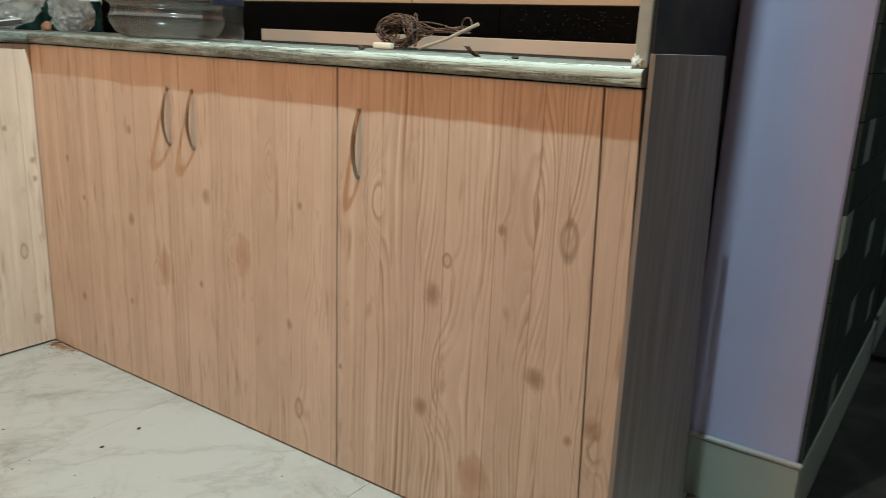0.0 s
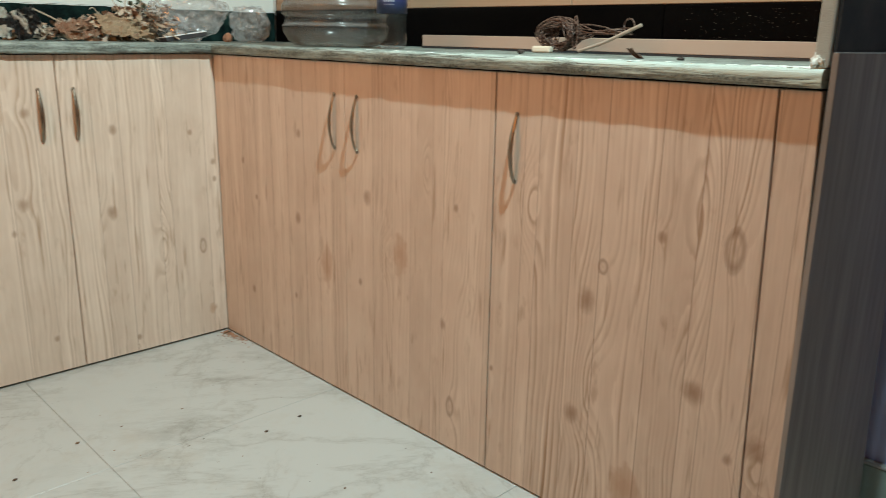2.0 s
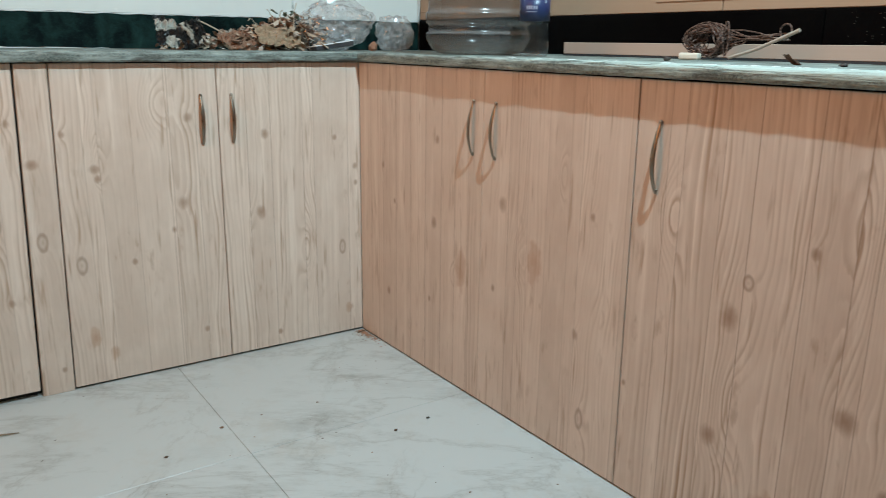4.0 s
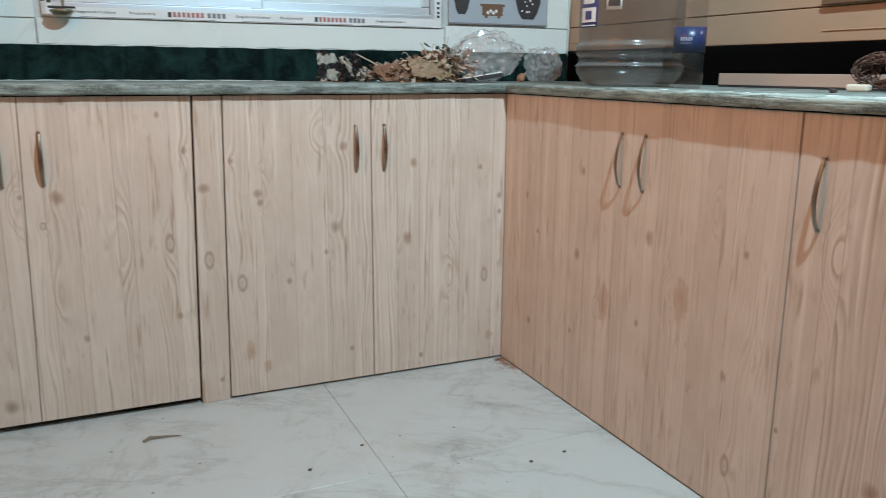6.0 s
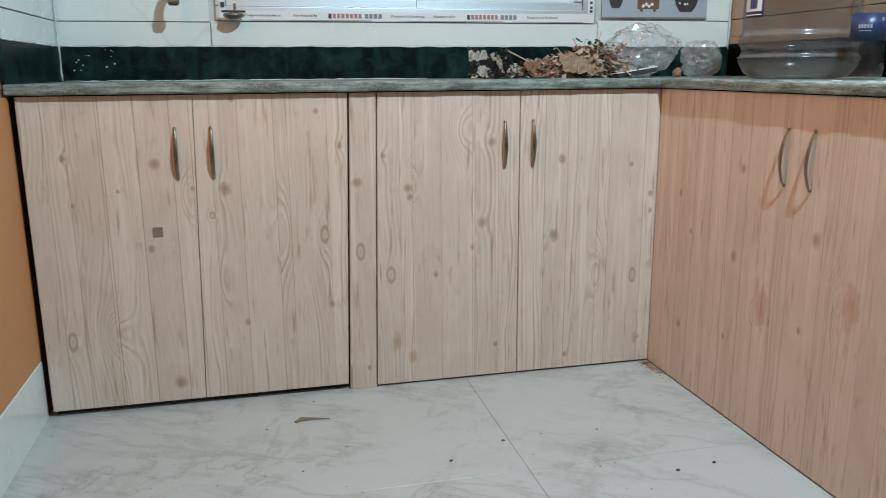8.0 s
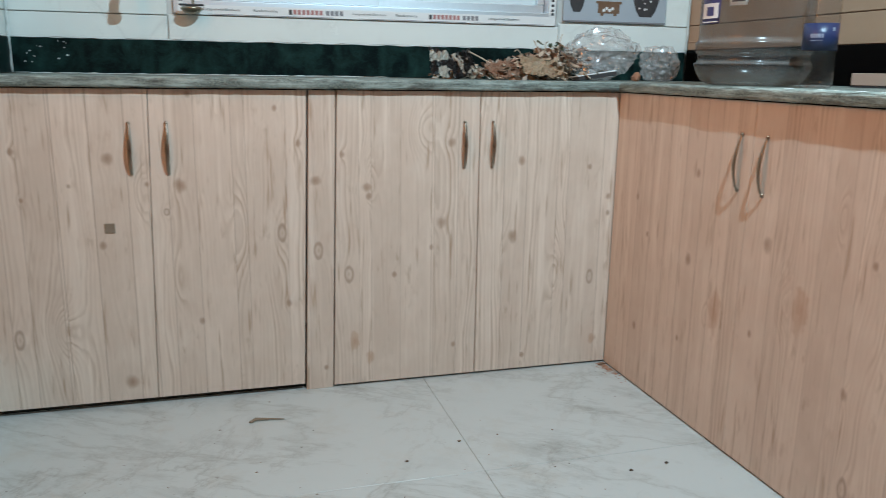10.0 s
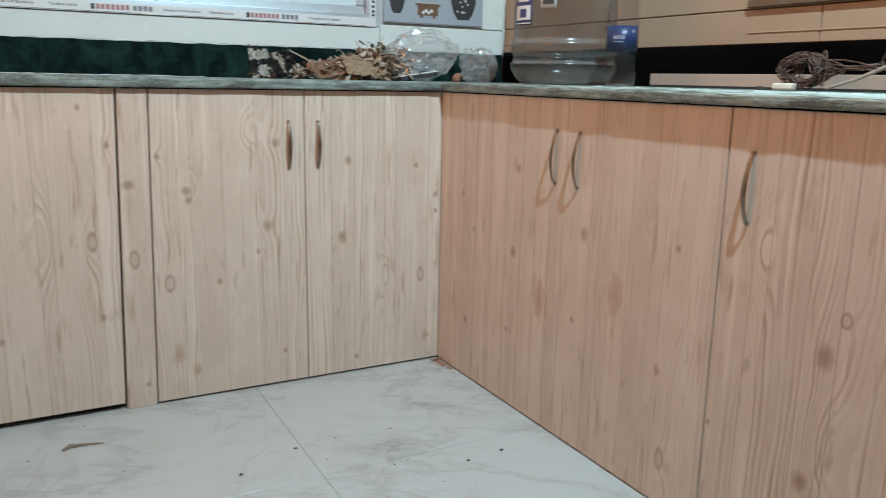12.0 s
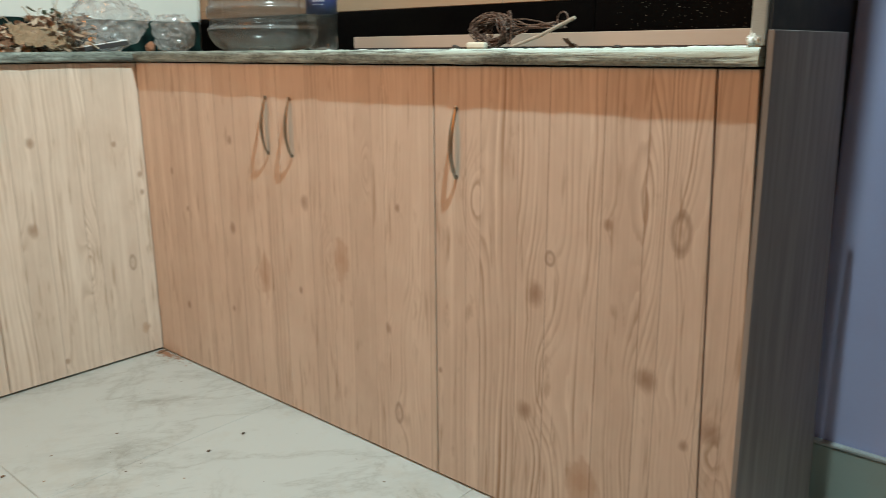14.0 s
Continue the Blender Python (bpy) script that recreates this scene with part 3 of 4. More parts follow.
wall_passage = tagged(part("wall_passage", box(0.762, 3.2, -1.842, -1.66, 0, 2.7), NEAR_BLACK), "passage wall with pale tiles, its dimness put into the colour", "wall", kind="structure")
tagged(part("wall_far", box(3.2, 3.3, -3.7, -1.66, 0, 2.7), NEAR_BLACK), "passage end wall, its dimness put into the colour", "wall", kind="structure")

# ---- kitchen cabinets ----


def handle_mesh():
    """A bowed flat strap that narrows to its tips, its belly low, with a round stud at the top; local y is away from the door, z along it."""
    path, radii = [], []
    for k in range(33):
        s = k / 32
        z = 0.064 - 0.128 * s
        belly = math.sin(math.pi * s ** 1.15) if 0 < s < 1 else 0.0
        path.append((0.0, -0.0140 * belly ** 0.9 - 0.0035, z))
        radii.append(0.0013 + 0.0040 * math.sin(math.pi * (0.04 + 0.92 * s)) ** 0.8 + 0.0012 * math.exp(-((s - 0.90) / 0.07) ** 2))
    bm = tube(path, radii, 12, flat=0.42)
    for z in (0.060, -0.060):
        bmesh.ops.create_uvsphere(bm, u_segments=10, v_segments=6, radius=0.0042, matrix=pose(0, -0.003, z) @ Matrix.Diagonal((1, 0.8, 1.2, 1)))
    return mesh_of("handle", bm, CHROME, True)


HANDLE = handle_mesh()


def leaning(bm, foot, head):
    """Shifts the right and left edges sideways: foot and head are (left, right) shifts at floor and top."""
    mid = sum(v.co.x for v in bm.verts) / len(bm.verts)
    for v in bm.verts:
        s, side = v.co.z / 0.8, int(v.co.x > mid)
        v.co.x += foot[side] * (1 - s) + head[side] * s
    return bm


def base_cabinet(label, group, place, turn, width, doors, low=0.006, gap=0.0009, depth=0.5, grip=0.66):
    """A base unit; local x runs along the front to the right, -y towards the room. doors: x0, x1, handle x, foot and head shifts."""
    unit = tagged(empty("base_cabinet", place, turn), label, "cabinet", group)
    # body and plinth sit close behind the doors and carry the gaps' painted shade
    part("body", box(0.004, width - 0.004, 0.024, depth, 0.03, 0.80), GAP_SHADE, unit, "recessed carcass, near black to stand for the gaps' shade")
    part("plinth", box(0.004, width - 0.004, 0.026, 0.18, 0.0, 0.0298), GAP_SHADE, unit)
    for x0, x1, hx, foot, head in doors:
        a, b = (0.0011 if x0 == 0 else gap), (0.0011 if x1 > width - 0.001 else gap)
        bm = leaning(box(x0 + a, x1 - b, 0.0, 0.018, low, 0.801, 0.0006), foot, head)
        door = part("door", bm, PINE, unit)
        h = new("handle", HANDLE)
        h.parent = door
        h.location = (hx, 0.0, grip)
        tagged(h, "curved chrome bar handle")
    return unit


CABS = "base cabinets under the worktop"
base_cabinet("pale pine laminate cabinet, two closed doors over dark floor gap", CABS, (-1.645, 0, 0), 0, 0.757,
             ((0, 0.385, 0.348, (0, -0.012), (0, 0.010)), (0.385, 0.7615, 0.433, (-0.012, -0.012), (0.010, 0.010))), low=0.017)
base_cabinet("pale pine laminate cabinet with two closed doors beside the corner", CABS, (-0.808, 0, 0), 0, 0.806,
             ((0, 0.395, 0.352, (-0.009, 0), (0.009, 0)), (0.395, 0.8092, 0.432, (0, 0), (0, 0))))
base_cabinet("pine laminate cabinet with two closed doors and chrome handles", CABS, (0, -0.0008, 0), -90, 1.046,
             ((0, 0.593, 0.555, (0, 0), (0, 0)), (0.593, 1.046, 0.638, (0, 0.005), (0, 0))), low=0.004, gap=0.0003, grip=0.669)
base_cabinet("pine laminate cabinet with one wide closed door", CABS, (0, -1.0475, 0), -90, 0.5125, ((0, 0.5125, 0.054, (0.005, 0.026), (0, 0.0)),), low=0.004, grip=0.669)
tagged(part("filler_panel", leaning(box(-0.880, -0.8115, -0.001, 0.018, 0.0, 0.801, 0.001), (-0.011, -0.008), (0.011, 0.010)), PINE), "narrow pine laminate filler between two cabinets", "panel")
bm = box(0.0, 0.018, END_Y, -1.5625, 0.0, 0.801, 0.001)
for v in bm.verts:
    v.co.y -= 0.025 * (1 - v.co.z / 0.8)
tagged(part("end_panel", bm, PINE), "narrow pine laminate end panel", "panel")
tagged(part("door_label", box(-1.368, -1.344, -0.0016, -0.0002, 0.455, 0.479), make_paint("label_brown", (0.22, 0.16, 0.11), 0.5, 0.3, 60)), "small square brown sticker on a door", "sticker")

# worktop: one slab swept round the corner, with a rounded, worn front edge
profile = [(0.55, 0.804), (0.25, 0.804), (-0.0095, 0.804)]
profile += [(-0.0095 - 0.006 * math.sin(a), 0.811 - 0.007 * math.cos(a)) for a in (0.4, 0.8, 1.2, 1.57)]
profile += [(-0.0075 - 0.008 * math.cos(a), TOP - 0.009 + 0.009 * math.sin(a)) for a in (0.0, 0.4, 0.8, 1.2, 1.57)]
profile += [(0.1, TOP), (0.3, TOP), (0.55, TOP)]
bm = bmesh.new()
rows = []
STEPS = 90
for leg in (0, 1):
    for k in range(STEPS + (leg == 1)):
        s, row = k / STEPS, []
        for off, z in profile:
            reach = off - 0.006 if off < -0.005 else off          # the window run hangs over further
            p = Vector((LEFT_X + 0.002 + (off - LEFT_X - 0.002) * s, reach, z)) if leg == 0 else Vector((off, END_Y - 0.002 + (reach - END_Y + 0.002) * (1 - s), z))
            if off < -0.005:
                d = noise.noise(p * 30) * 0.0012 + noise.noise(p * 90) * 0.0007
                p.z += d * 0.8
                p[1 - leg] += d
            row.append(bm.verts.new(p))
        rows.append(row)
for a, b in zip(rows, rows[1:]):
    for k in range(len(profile)):
        j = (k + 1) % len(profile)
        bm.faces.new((a[k], a[j], b[j], b[k]))
bm.faces.new(rows[0])
bm.faces.new(list(reversed(rows[-1])))
tagged(part("worktop", bm, SLAB_STONE), "dusty grey-green stone worktop with a rounded edge", "worktop")

# stone upright that closes the end of the worktop, with the boards on its outer side
tagged(part("end_slab", box(-0.004, 0.55, END_Y - 0.004, END_Y + 0.016, TOP + 0.001, 2.1, 0.003, 2), make_paint("pale_plastered_stone", (0.40, 0.43, 0.40), 0.7, 0.2, 25, (0.2, 0.2, 0.18), 0.4)), "pale dusty stone upright at the worktop's end", "slab")
board = leaning(box(-0.02, 0.27, -1.640, -1.632, 0.0, 0.85, 0.0005), (0.022, 0.055), (0.0, -0.022))
for v in board.verts:
    v.co.y -= 0.065 * v.co.x
tagged(part("grey_board", board, GREY_WOOD), "dark grey wood laminate board against the counter's end", "board")
tagged(part("dark_panel", box(0.004, 0.43, -1.6255, -1.6215, 0.0, 2.1), NEAR_BLACK), "near-black panel behind the grey board", "panel")

# ---- wall finishes ----


def tiles_on(wall, rows, cols, place_of, material, gap=0.0015, depth=0.007, name="tile"):
    """Tiles between the given heights and positions, as parts of their wall."""
    for z0, z1 in zip(rows, rows[1:]):
        for c0, c1 in zip(cols, cols[1:]):
            part(name, box(*place_of(c0 + gap, c1 - gap, z0 + gap, z1 - gap, depth), 0.0012), material, wall)


def on_north(a, b, z0, z1, d):
    return a, b, 0.567 - d, 0.567, z0, z1


def on_east(a, b, z0, z1, d):
    return 0.567 - d, 0.567, a, b, z0, z1


def on_west(a, b, z0, z1, d):
    return LEFT_X - 0.005, LEFT_X - 0.005 + d, a, b, z0, z1


DADO = 0.931
part("dado", box(LEFT_X + 0.003, 0.546, 0.548, 0.566, TOP + 0.0005, DADO, 0.0015), GREEN_STONE, wall_window, "dark green stone dado")
part("dado", box(0.548, 0.566, END_Y + 0.018, -1.047, TOP + 0.0005, DADO + 0.007, 0.0015), BLACK_STONE, wall_east, "black stone dado")
part("dado", box(0.548, 0.566, -1.045, 0.546, TOP + 0.0005, DADO + 0.007, 0.0015), BLACK_STONE, wall_east, "black stone dado")
part("dado", box(LEFT_X - 0.005, LEFT_X + 0.004, -0.01, 0.546, TOP + 0.0005, DADO, 0.0015), GREEN_STONE, wall_left, "dark green stone dado")
tiles_on(wall_window, (DADO, 1.003, 1.30, 1.60, 2.05, 2.65), (LEFT_X + 0.004, -1.222), on_north, WALL_TILE)
part("tile", box(*on_north(-1.220, 0.050, DADO + 0.0015, 1.006, 0.007), 0.0012), WALL_TILE, wall_window)
tiles_on(wall_window, (DADO, 1.018), (0.052, 0.560), on_north, WALL_TILE)
tiles_on(wall_window, (1.018, 1.33, 1.65, 2.05, 2.65), (0.462, 0.560), on_north, WALL_TILE)
tiles_on(wall_window, (1.33, 1.65, 2.05, 2.65), (0.052, 0.461), on_north, WALL_TILE)
tiles_on(wall_window, (2.06, 2.65), (-1.22, -0.62, 0.05), on_north, WALL_TILE)
tiles_on(wall_east, (0.938, 1.023, 1.32, 1.62, 1.92, 2.65), (-1.595, -1.38, -0.78, -0.172, 0.42, 0.559), on_east, TAN_TILE)
tiles_on(wall_left, (DADO, 1.003, 1.30, 1.60, 2.05, 2.65), (-0.01, 0.559), on_west, WALL_TILE, 0.0015, 0.006)
part("skirting", box(LEFT_X - 0.006, LEFT_X + 0.004, -3.6, -0.001, 0.0, 0.155, 0.002), WALL_TILE, wall_left, "white tile skirting")
tagged(part("side_panel", box(LEFT_X - 0.005, LEFT_X + 0.003, -0.62, 0.0, 0.157, 0.80, 0.001), make_paint("orange_laminate", (0.60, 0.26, 0.10), 0.45, 0.1, 8, (0.42, 0.17, 0.06))), "plain orange laminate panel on the side wall", "panel")
# uneven white filler along the dado's joints
filler_white = make_paint("white_filler", (0.72, 0.78, 0.77), 0.8, 0.12, 40)
rng = random.Random(21)


def caulk(wall, a, b, steps, r):
    a, b = Vector(a), Vector(b)
    pts = [a.lerp(b, k / steps) + Vector([rng.uniform(-0.0012, 0.0012) for _ in range(3)]) for k in range(steps + 1)]
    part("caulk", tube(pts, [r * rng.uniform(0.4, 1.5) for _ in pts], 6), filler_white, wall, "uneven white filler line", True)


caulk(wall_window, (LEFT_X + 0.006, 0.5485, DADO), (0.544, 0.5485, DADO), 90, 0.0022)
caulk(wall_window, (LEFT_X + 0.006, 0.5475, TOP + 0.001), (-0.55, 0.5475, TOP + 0.001), 50, 0.0018)
caulk(wall_left, (LEFT_X + 0.006, 0.546, TOP + 0.002), (LEFT_X + 0.006, 0.552, 1.3), 24, 0.0038)
caulk(wall_window, (0.549, 0.549, DADO), (0.557, 0.557, 1.3), 16, 0.0035)
caulk(wall_window, (0.050, 0.5585, DADO), (0.050, 0.5585, 1.02), 8, 0.0018)
caulk(wall_left, (LEFT_X + 0.006, 0.0, DADO), (LEFT_X + 0.006, 0.54, DADO), 30, 0.0022)
bm = bmesh.new()
for k in range(16):
    bmesh.ops.create_icosphere(bm, subdivisions=1, radius=rng.uniform(0.0006, 0.0019),
                               matrix=pose(rng.uniform(-1.63, -1.5) if k < 24 else rng.uniform(-1.5, -0.5), 0.5478, rng.uniform(TOP + 0.01, DADO - 0.008)) @ Matrix.Diagonal((1.6, 0.3, 1, 1)))
part("dado_specks", bm, filler_white, wall_window, "white plaster specks on the dado")["kind"] = "stuff"
# tiny tan specks that imitate the brownish mottled reflection on the black dado
bm = bmesh.new()
for k in range(290):
    y = -1.598 + 0.50 * rng.random() ** 1.9
    bmesh.ops.create_icosphere(bm, subdivisions=1, radius=rng.uniform(0.0003, 0.0009), matrix=pose(0.5478, y, rng.uniform(TOP + 0.03, DADO)) @ Matrix.Diagonal((0.3, rng.uniform(0.8, 2.2), 1, 1)))
part("dado_specks", bm, make_paint("tan_gloss_specks", (0.055, 0.042, 0.03), 0.8, 0.2, 40), wall_east, "tan specks imitating the mottled gloss of the black dado")["kind"] = "stuff"
# raised lines of the tan wall tiles
part("tile_line", box(0.5575, 0.5612, -0.985, -0.578, 0.965, 0.968, 0.0008), TAN_TILE, wall_east)
part("tile_line", box(0.5575, 0.5612, 0.44, 0.548, 0.966, 0.969, 0.0008), TAN_TILE, wall_east)
brown = make_paint("brown_frame", (0.16, 0.08, 0.04), 0.5, 0.15, 20)
tagged(part("wall_frame", box(0.545, 0.559, -1.02, -0.577, 1.026, 1.045, 0.002), brown), "dark brown wooden ledge strip on the tan wall", "ledge")
part("skirting", box(0.369, 0.3795, -1.850, -1.63, 0.0, 0.126, 0.002), SKIRT, wall_pier, "pale green skirting tile")
part("skirting_edge", box(0.367, 0.3798, -1.852, -1.63, 0.1265, 0.134, 0.002), make_paint("plaster_line", (0.5, 0.52, 0.52), 0.8, 0.1, 30), wall_pier, "white plaster line over the skirting")
part("skirting", box(0.381, 2.6, -1.852, -1.8425, 0.0, 0.126, 0.002), SKIRT, wall_passage, "pale green skirting tile")

# ---- window ----
window = tagged(empty("window_1", (WIN[0], 0.60, WIN[2])), "aluminium sliding window with protective tape on its frame", "window", kind="structure")
W, HT = WIN[1] - WIN[0], WIN[3] - WIN[2]


def bar(name, x0, x1, z0, z1, y0=-0.045, y1=0.03, mat=None, label="", parent=None, bevel=0.003):
    return part(name, box(x0, x1, y0, y1, z0, z1, bevel, 2), mat or ALUMINIUM, parent or window, label)


bar("frame", 0.0, W, -0.012, 0.030, label="satin aluminium bottom rail")
bar("frame", 0.0, W, HT - 0.03, HT)
bar("frame", 0.0, 0.03, 0.031, HT - 0.031)
bar("frame", W - 0.03, W, 0.031, HT - 0.031)
for x0, x1, y in ((0.031, 0.63, -0.02), (0.59, W - 0.031, 0.006)):
    sash = bar("sash", x0, x1, 0.031, 0.058, y - 0.010, y + 0.010)
    bar("stile", x0, x0 + 0.028, 0.0585, HT - 0.06, y - 0.010, y + 0.010, parent=sash)
    bar("stile", x1 - 0.028, x1, 0.0585, HT - 0.06, y - 0.010, y + 0.010, parent=sash)
    bar("rail", x0, x1, HT - 0.0595, HT - 0.031, y - 0.010, y + 0.010, parent=sash)
    bar("pane", x0 + 0.0285, x1 - 0.0285, 0.0585, HT - 0.06, y - 0.002, y + 0.002, PANE, "milky pale blue pane", sash, 0.0)
tape = part("tape", box(0.012, W - 0.006, -0.0472, -0.0455, -0.012, 0.0165), TAPE, window, "white printed protective tape")
part("tape", box(W - 0.030, W - 0.006, -0.0472, -0.0455, 0.0175, HT * 0.5), TAPE, window, "white printed protective tape")
part("tape", box(0.012, 0.03, -0.0472, -0.0455, 0.0175, HT * 0.5), TAPE, window, "white printed protective tape")


def flat_bar(name, x0, x1, z0, z1, mat, parent, y=-0.0478):
    return part(name, box(x0, x1, y - 0.0003, y + 0.0003, z0, z1), mat, parent)


def lettering(text, x, z, size, mat, parent, y=-0.0479):
    cu = bpy.data.curves.new("lettering", "FONT")
    cu.body, cu.size, cu.extrude, cu.resolution_u = text, size, 0.0001, 2
    cu.materials.append(mat)
    ob = new("lettering", cu)
    ob.parent = parent
    ob.matrix_local = pose(x, y, z, 90, 0, 0)
    return ob


for x in (0.087, 0.542, 1.0):
    lettering("Designed with Excellence", x, 0.001, 0.0105, INK_BLACK, tape)
for x in (0.233, 0.68):
    lettering("Manufactured by", x, 0.001, 0.011, INK_BLACK, tape)
for x0 in (0.342, 0.793):                      # the maker's name as plain blocks
    flat_bar("mark", x0, x0 + 0.010, -0.004, 0.011, INK_BLACK, tape)
    for k in range(7):
        flat_bar("mark", x0 + 0.014 + k * 0.0135, x0 + 0.0235 + k * 0.0135, -0.003, 0.011, INK_RED, tape)
    for k in range(4):
        flat_bar("mark", x0 + 0.115 + k * 0.0145, x0 + 0.1255 + k * 0.0145, -0.003, 0.011, INK_GREY, tape)
for x0, x1 in ((0.1, 0.48), (0.56, 0.92), (0.95, 1.2)):
    flat_bar("tape_line", x0, x1, -0.0105, -0.009, INK_GREY, tape)
for z in (0.022, 0.034, 0.05, 0.066):
    flat_bar("mark", W - 0.022, W - 0.012, z, z + 0.008, INK_BLACK, tape)
flat_bar("mark", 0.016, 0.028, 0.026, 0.042, INK_BLACK, tape)

# printed tile picture: vases on a grey ground
poster = tagged(empty("picture_tile", (0.064, 0.5595, 1.026)), "grey picture tile printed with dark vases", "picture")
part("ground", box(0.0, 0.396, -0.003, 0.0, 0.0, 0.30, 0.0008), POSTER_GREY, poster)
part("border", box(0.0, 0.396, -0.0042, -0.0035, -0.001, 0.004), INK_GREY, poster)


def vase(cx, z0, r, h, flowers):
    bm = bmesh.new()
    prof = [(0.45, 0), (0.75, 0.18), (1, 0.5), (0.9, 0.8), (0.5, 1.0)]
    left = [bm.verts.new((cx - r * a, -0.0038, z0 + h * b)) for a, b in prof]
    right = [bm.verts.new((cx + r * a, -0.0038, z0 + h * b)) for a, b in prof]
    for k in range(len(prof) - 1):
        bm.faces.new((left[k], right[k], right[k + 1], left[k + 1]))
    body = part("vase", bm, INK_BLACK, poster, "printed dark vase")
    rng = random.Random(int(cx * 1000))
    for _ in range(flowers):
        fx, fz = cx + rng.uniform(-0.5, 0.5) * r, z0 + h * rng.uniform(0.2, 0.65)
        part("flower", moved(lathe([(0.0001, -0.0001), (rng.uniform(0.003, 0.006), 0.0)], 8), pose(fx, -0.0042, fz, 90, 0, 0)), INK_WHITE, body, "printed white blossom")


vase(0.05, 0.032, 0.03, 0.09, 0)
vase(0.315, 0.022, 0.052, 0.12, 9)
bm = box(0.130, 0.212, -0.0040, -0.0034, 0.030, 0.062)
box(0.122, 0.220, -0.0044, -0.0034, 0.062, 0.070, into=bm)
box(0.140, 0.152, -0.0042, -0.0034, 0.022, 0.030, into=bm)
box(0.190, 0.202, -0.0042, -0.0034, 0.022, 0.030, into=bm)
bowl = part("bowl", bm, brown, poster, "printed brown flower bowl")
for k in range(4):
    part("flower", moved(lathe([(0.0001, -0.0001), (0.006, 0.0)], 8), pose(0.152 + 0.011 * k, -0.0048, 0.040 + 0.006 * (k % 2), 90, 0, 0)), INK_WHITE, bowl, "printed white blossom")

# wall tap and its valve knob
tap = tagged(empty("wall_tap", (-1.315, 0.56, 1.102)), "bronze coloured wall tap over the worktop", "tap")
part("flange", moved(lathe([(0.004, 0.016), (0.018, 0.014), (0.028, 0.004), (0.028, 0.0)], 28), pose(0, 0, 0, 90, 0, 0)), BRASSY, tap, smooth=True)
part("spout", tube([(0, -0.010, 0), (0, -0.05, 0.004), (0, -0.09, 0.002), (0, -0.108, -0.012), (0, -0.112, -0.035)], [0.010, 0.011, 0.011, 0.012, 0.012], 16), BRASSY, tap, smooth=True)
part("nozzle", moved(lathe([(0.012, 0.0), (0.016, -0.004), (0.017, -0.020), (0.012, -0.026), (0.004, -0.026)], 24), pose(0, -0.112, -0.034)), BRASSY, tap, smooth=True)
knob = tagged(empty("valve_knob", (-1.150, 0.515, 1.021)), "dark round metal valve knob on the window sill", "knob")
part("disc", lathe([(0.002, -0.014), (0.020, -0.012), (0.030, -0.004), (0.033, 0.001), (0.029, 0.005), (0.008, 0.008), (0.002, 0.008)], 28), BRASSY, knob, smooth=True)
part("lever", box(-0.036, 0.036, -0.006, 0.006, 0.008, 0.014, 0.003, 2), INK_BLACK, knob)
part("stem", tube([(0.004, 0, 0.013), (0.004, 0, 0.034)], 0.004, 10), BRASSY, knob)
part("arm", tube([(0, 0.005, 0), (0, 0.042, 0)], 0.008, 10), BRASSY, knob)

# ---- things on the worktop ----


def crumpled(radius, squash, seed, rough, sub=4, crease=0.0):
    """A crumpled bag or ball standing on z = 0; crease folds it into sharp facets."""
    bm = bmesh.new()
    bmesh.ops.create_icosphere(bm, subdivisions=sub, radius=1.0)
    off = Vector((seed * 7.3, seed * 3.1, seed * 1.7))
    for v in bm.verts:
        d = v.co.normalized()
        r = 1 + rough * (noise.noise(d * 1.6 + off) + 0.6 * abs(noise.noise(d * 4.2 + off)) - 0.30 * abs(noise.noise(d * 6.0 + off)))
        r -= 0.06 * rough * abs(noise.noise(d * 13 + off))
        if crease:
            near = noise.voronoi(d * 3.4 + off)[0]
            r += crease * ((near[1] - near[0]) * 0.75 + 0.5 * noise.noise(d * 9 + off) - 0.3)
        v.co = Vector((d.x * squash[0], d.y * squash[1], d.z * squash[2])) * (radius * r)
    low = min(v.co.z for v in bm.verts)
    for v in bm.verts:
        v.co.z = max(v.co.z - low - 0.10 * radius, 0.0)
    return bm


def scrap(bm, place, size, rng, curl=0.6):
    """One bent, ragged scrap added to bm."""
    nx, ny = 4, 3
    m = pose(*place, rng.uniform(-38, 38), rng.uniform(-38, 38), rng.uniform(0, 360))
    a, b, c = rng.uniform(-curl, curl), rng.uniform(-curl, curl), rng.uniform(-curl, curl)
    grid = []
    for i in range(nx):
        row = []
        for j in range(ny):
            x, y = i / (nx - 1) - 0.5, j / (ny - 1) - 0.5
            taper = 1 - 0.6 * abs(x) * rng.uniform(0.7, 1.3)
            z = a * x * x + b * y * y * 1.5 + c * x * y + rng.uniform(-0.07, 0.07)
            row.append(bm.verts.new(m @ Vector((x * size + rng.uniform(-0.1, 0.1) * size, y * size * 0.65 * taper, z * size))))
        grid.append(row)
    for i in range(nx - 1):
        for j in range(ny - 1):
            bm.faces.new((grid[i][j], grid[i + 1][j], grid[i + 1][j + 1], grid[i][j + 1]))


rng = random.Random(5)
bm = bmesh.new()
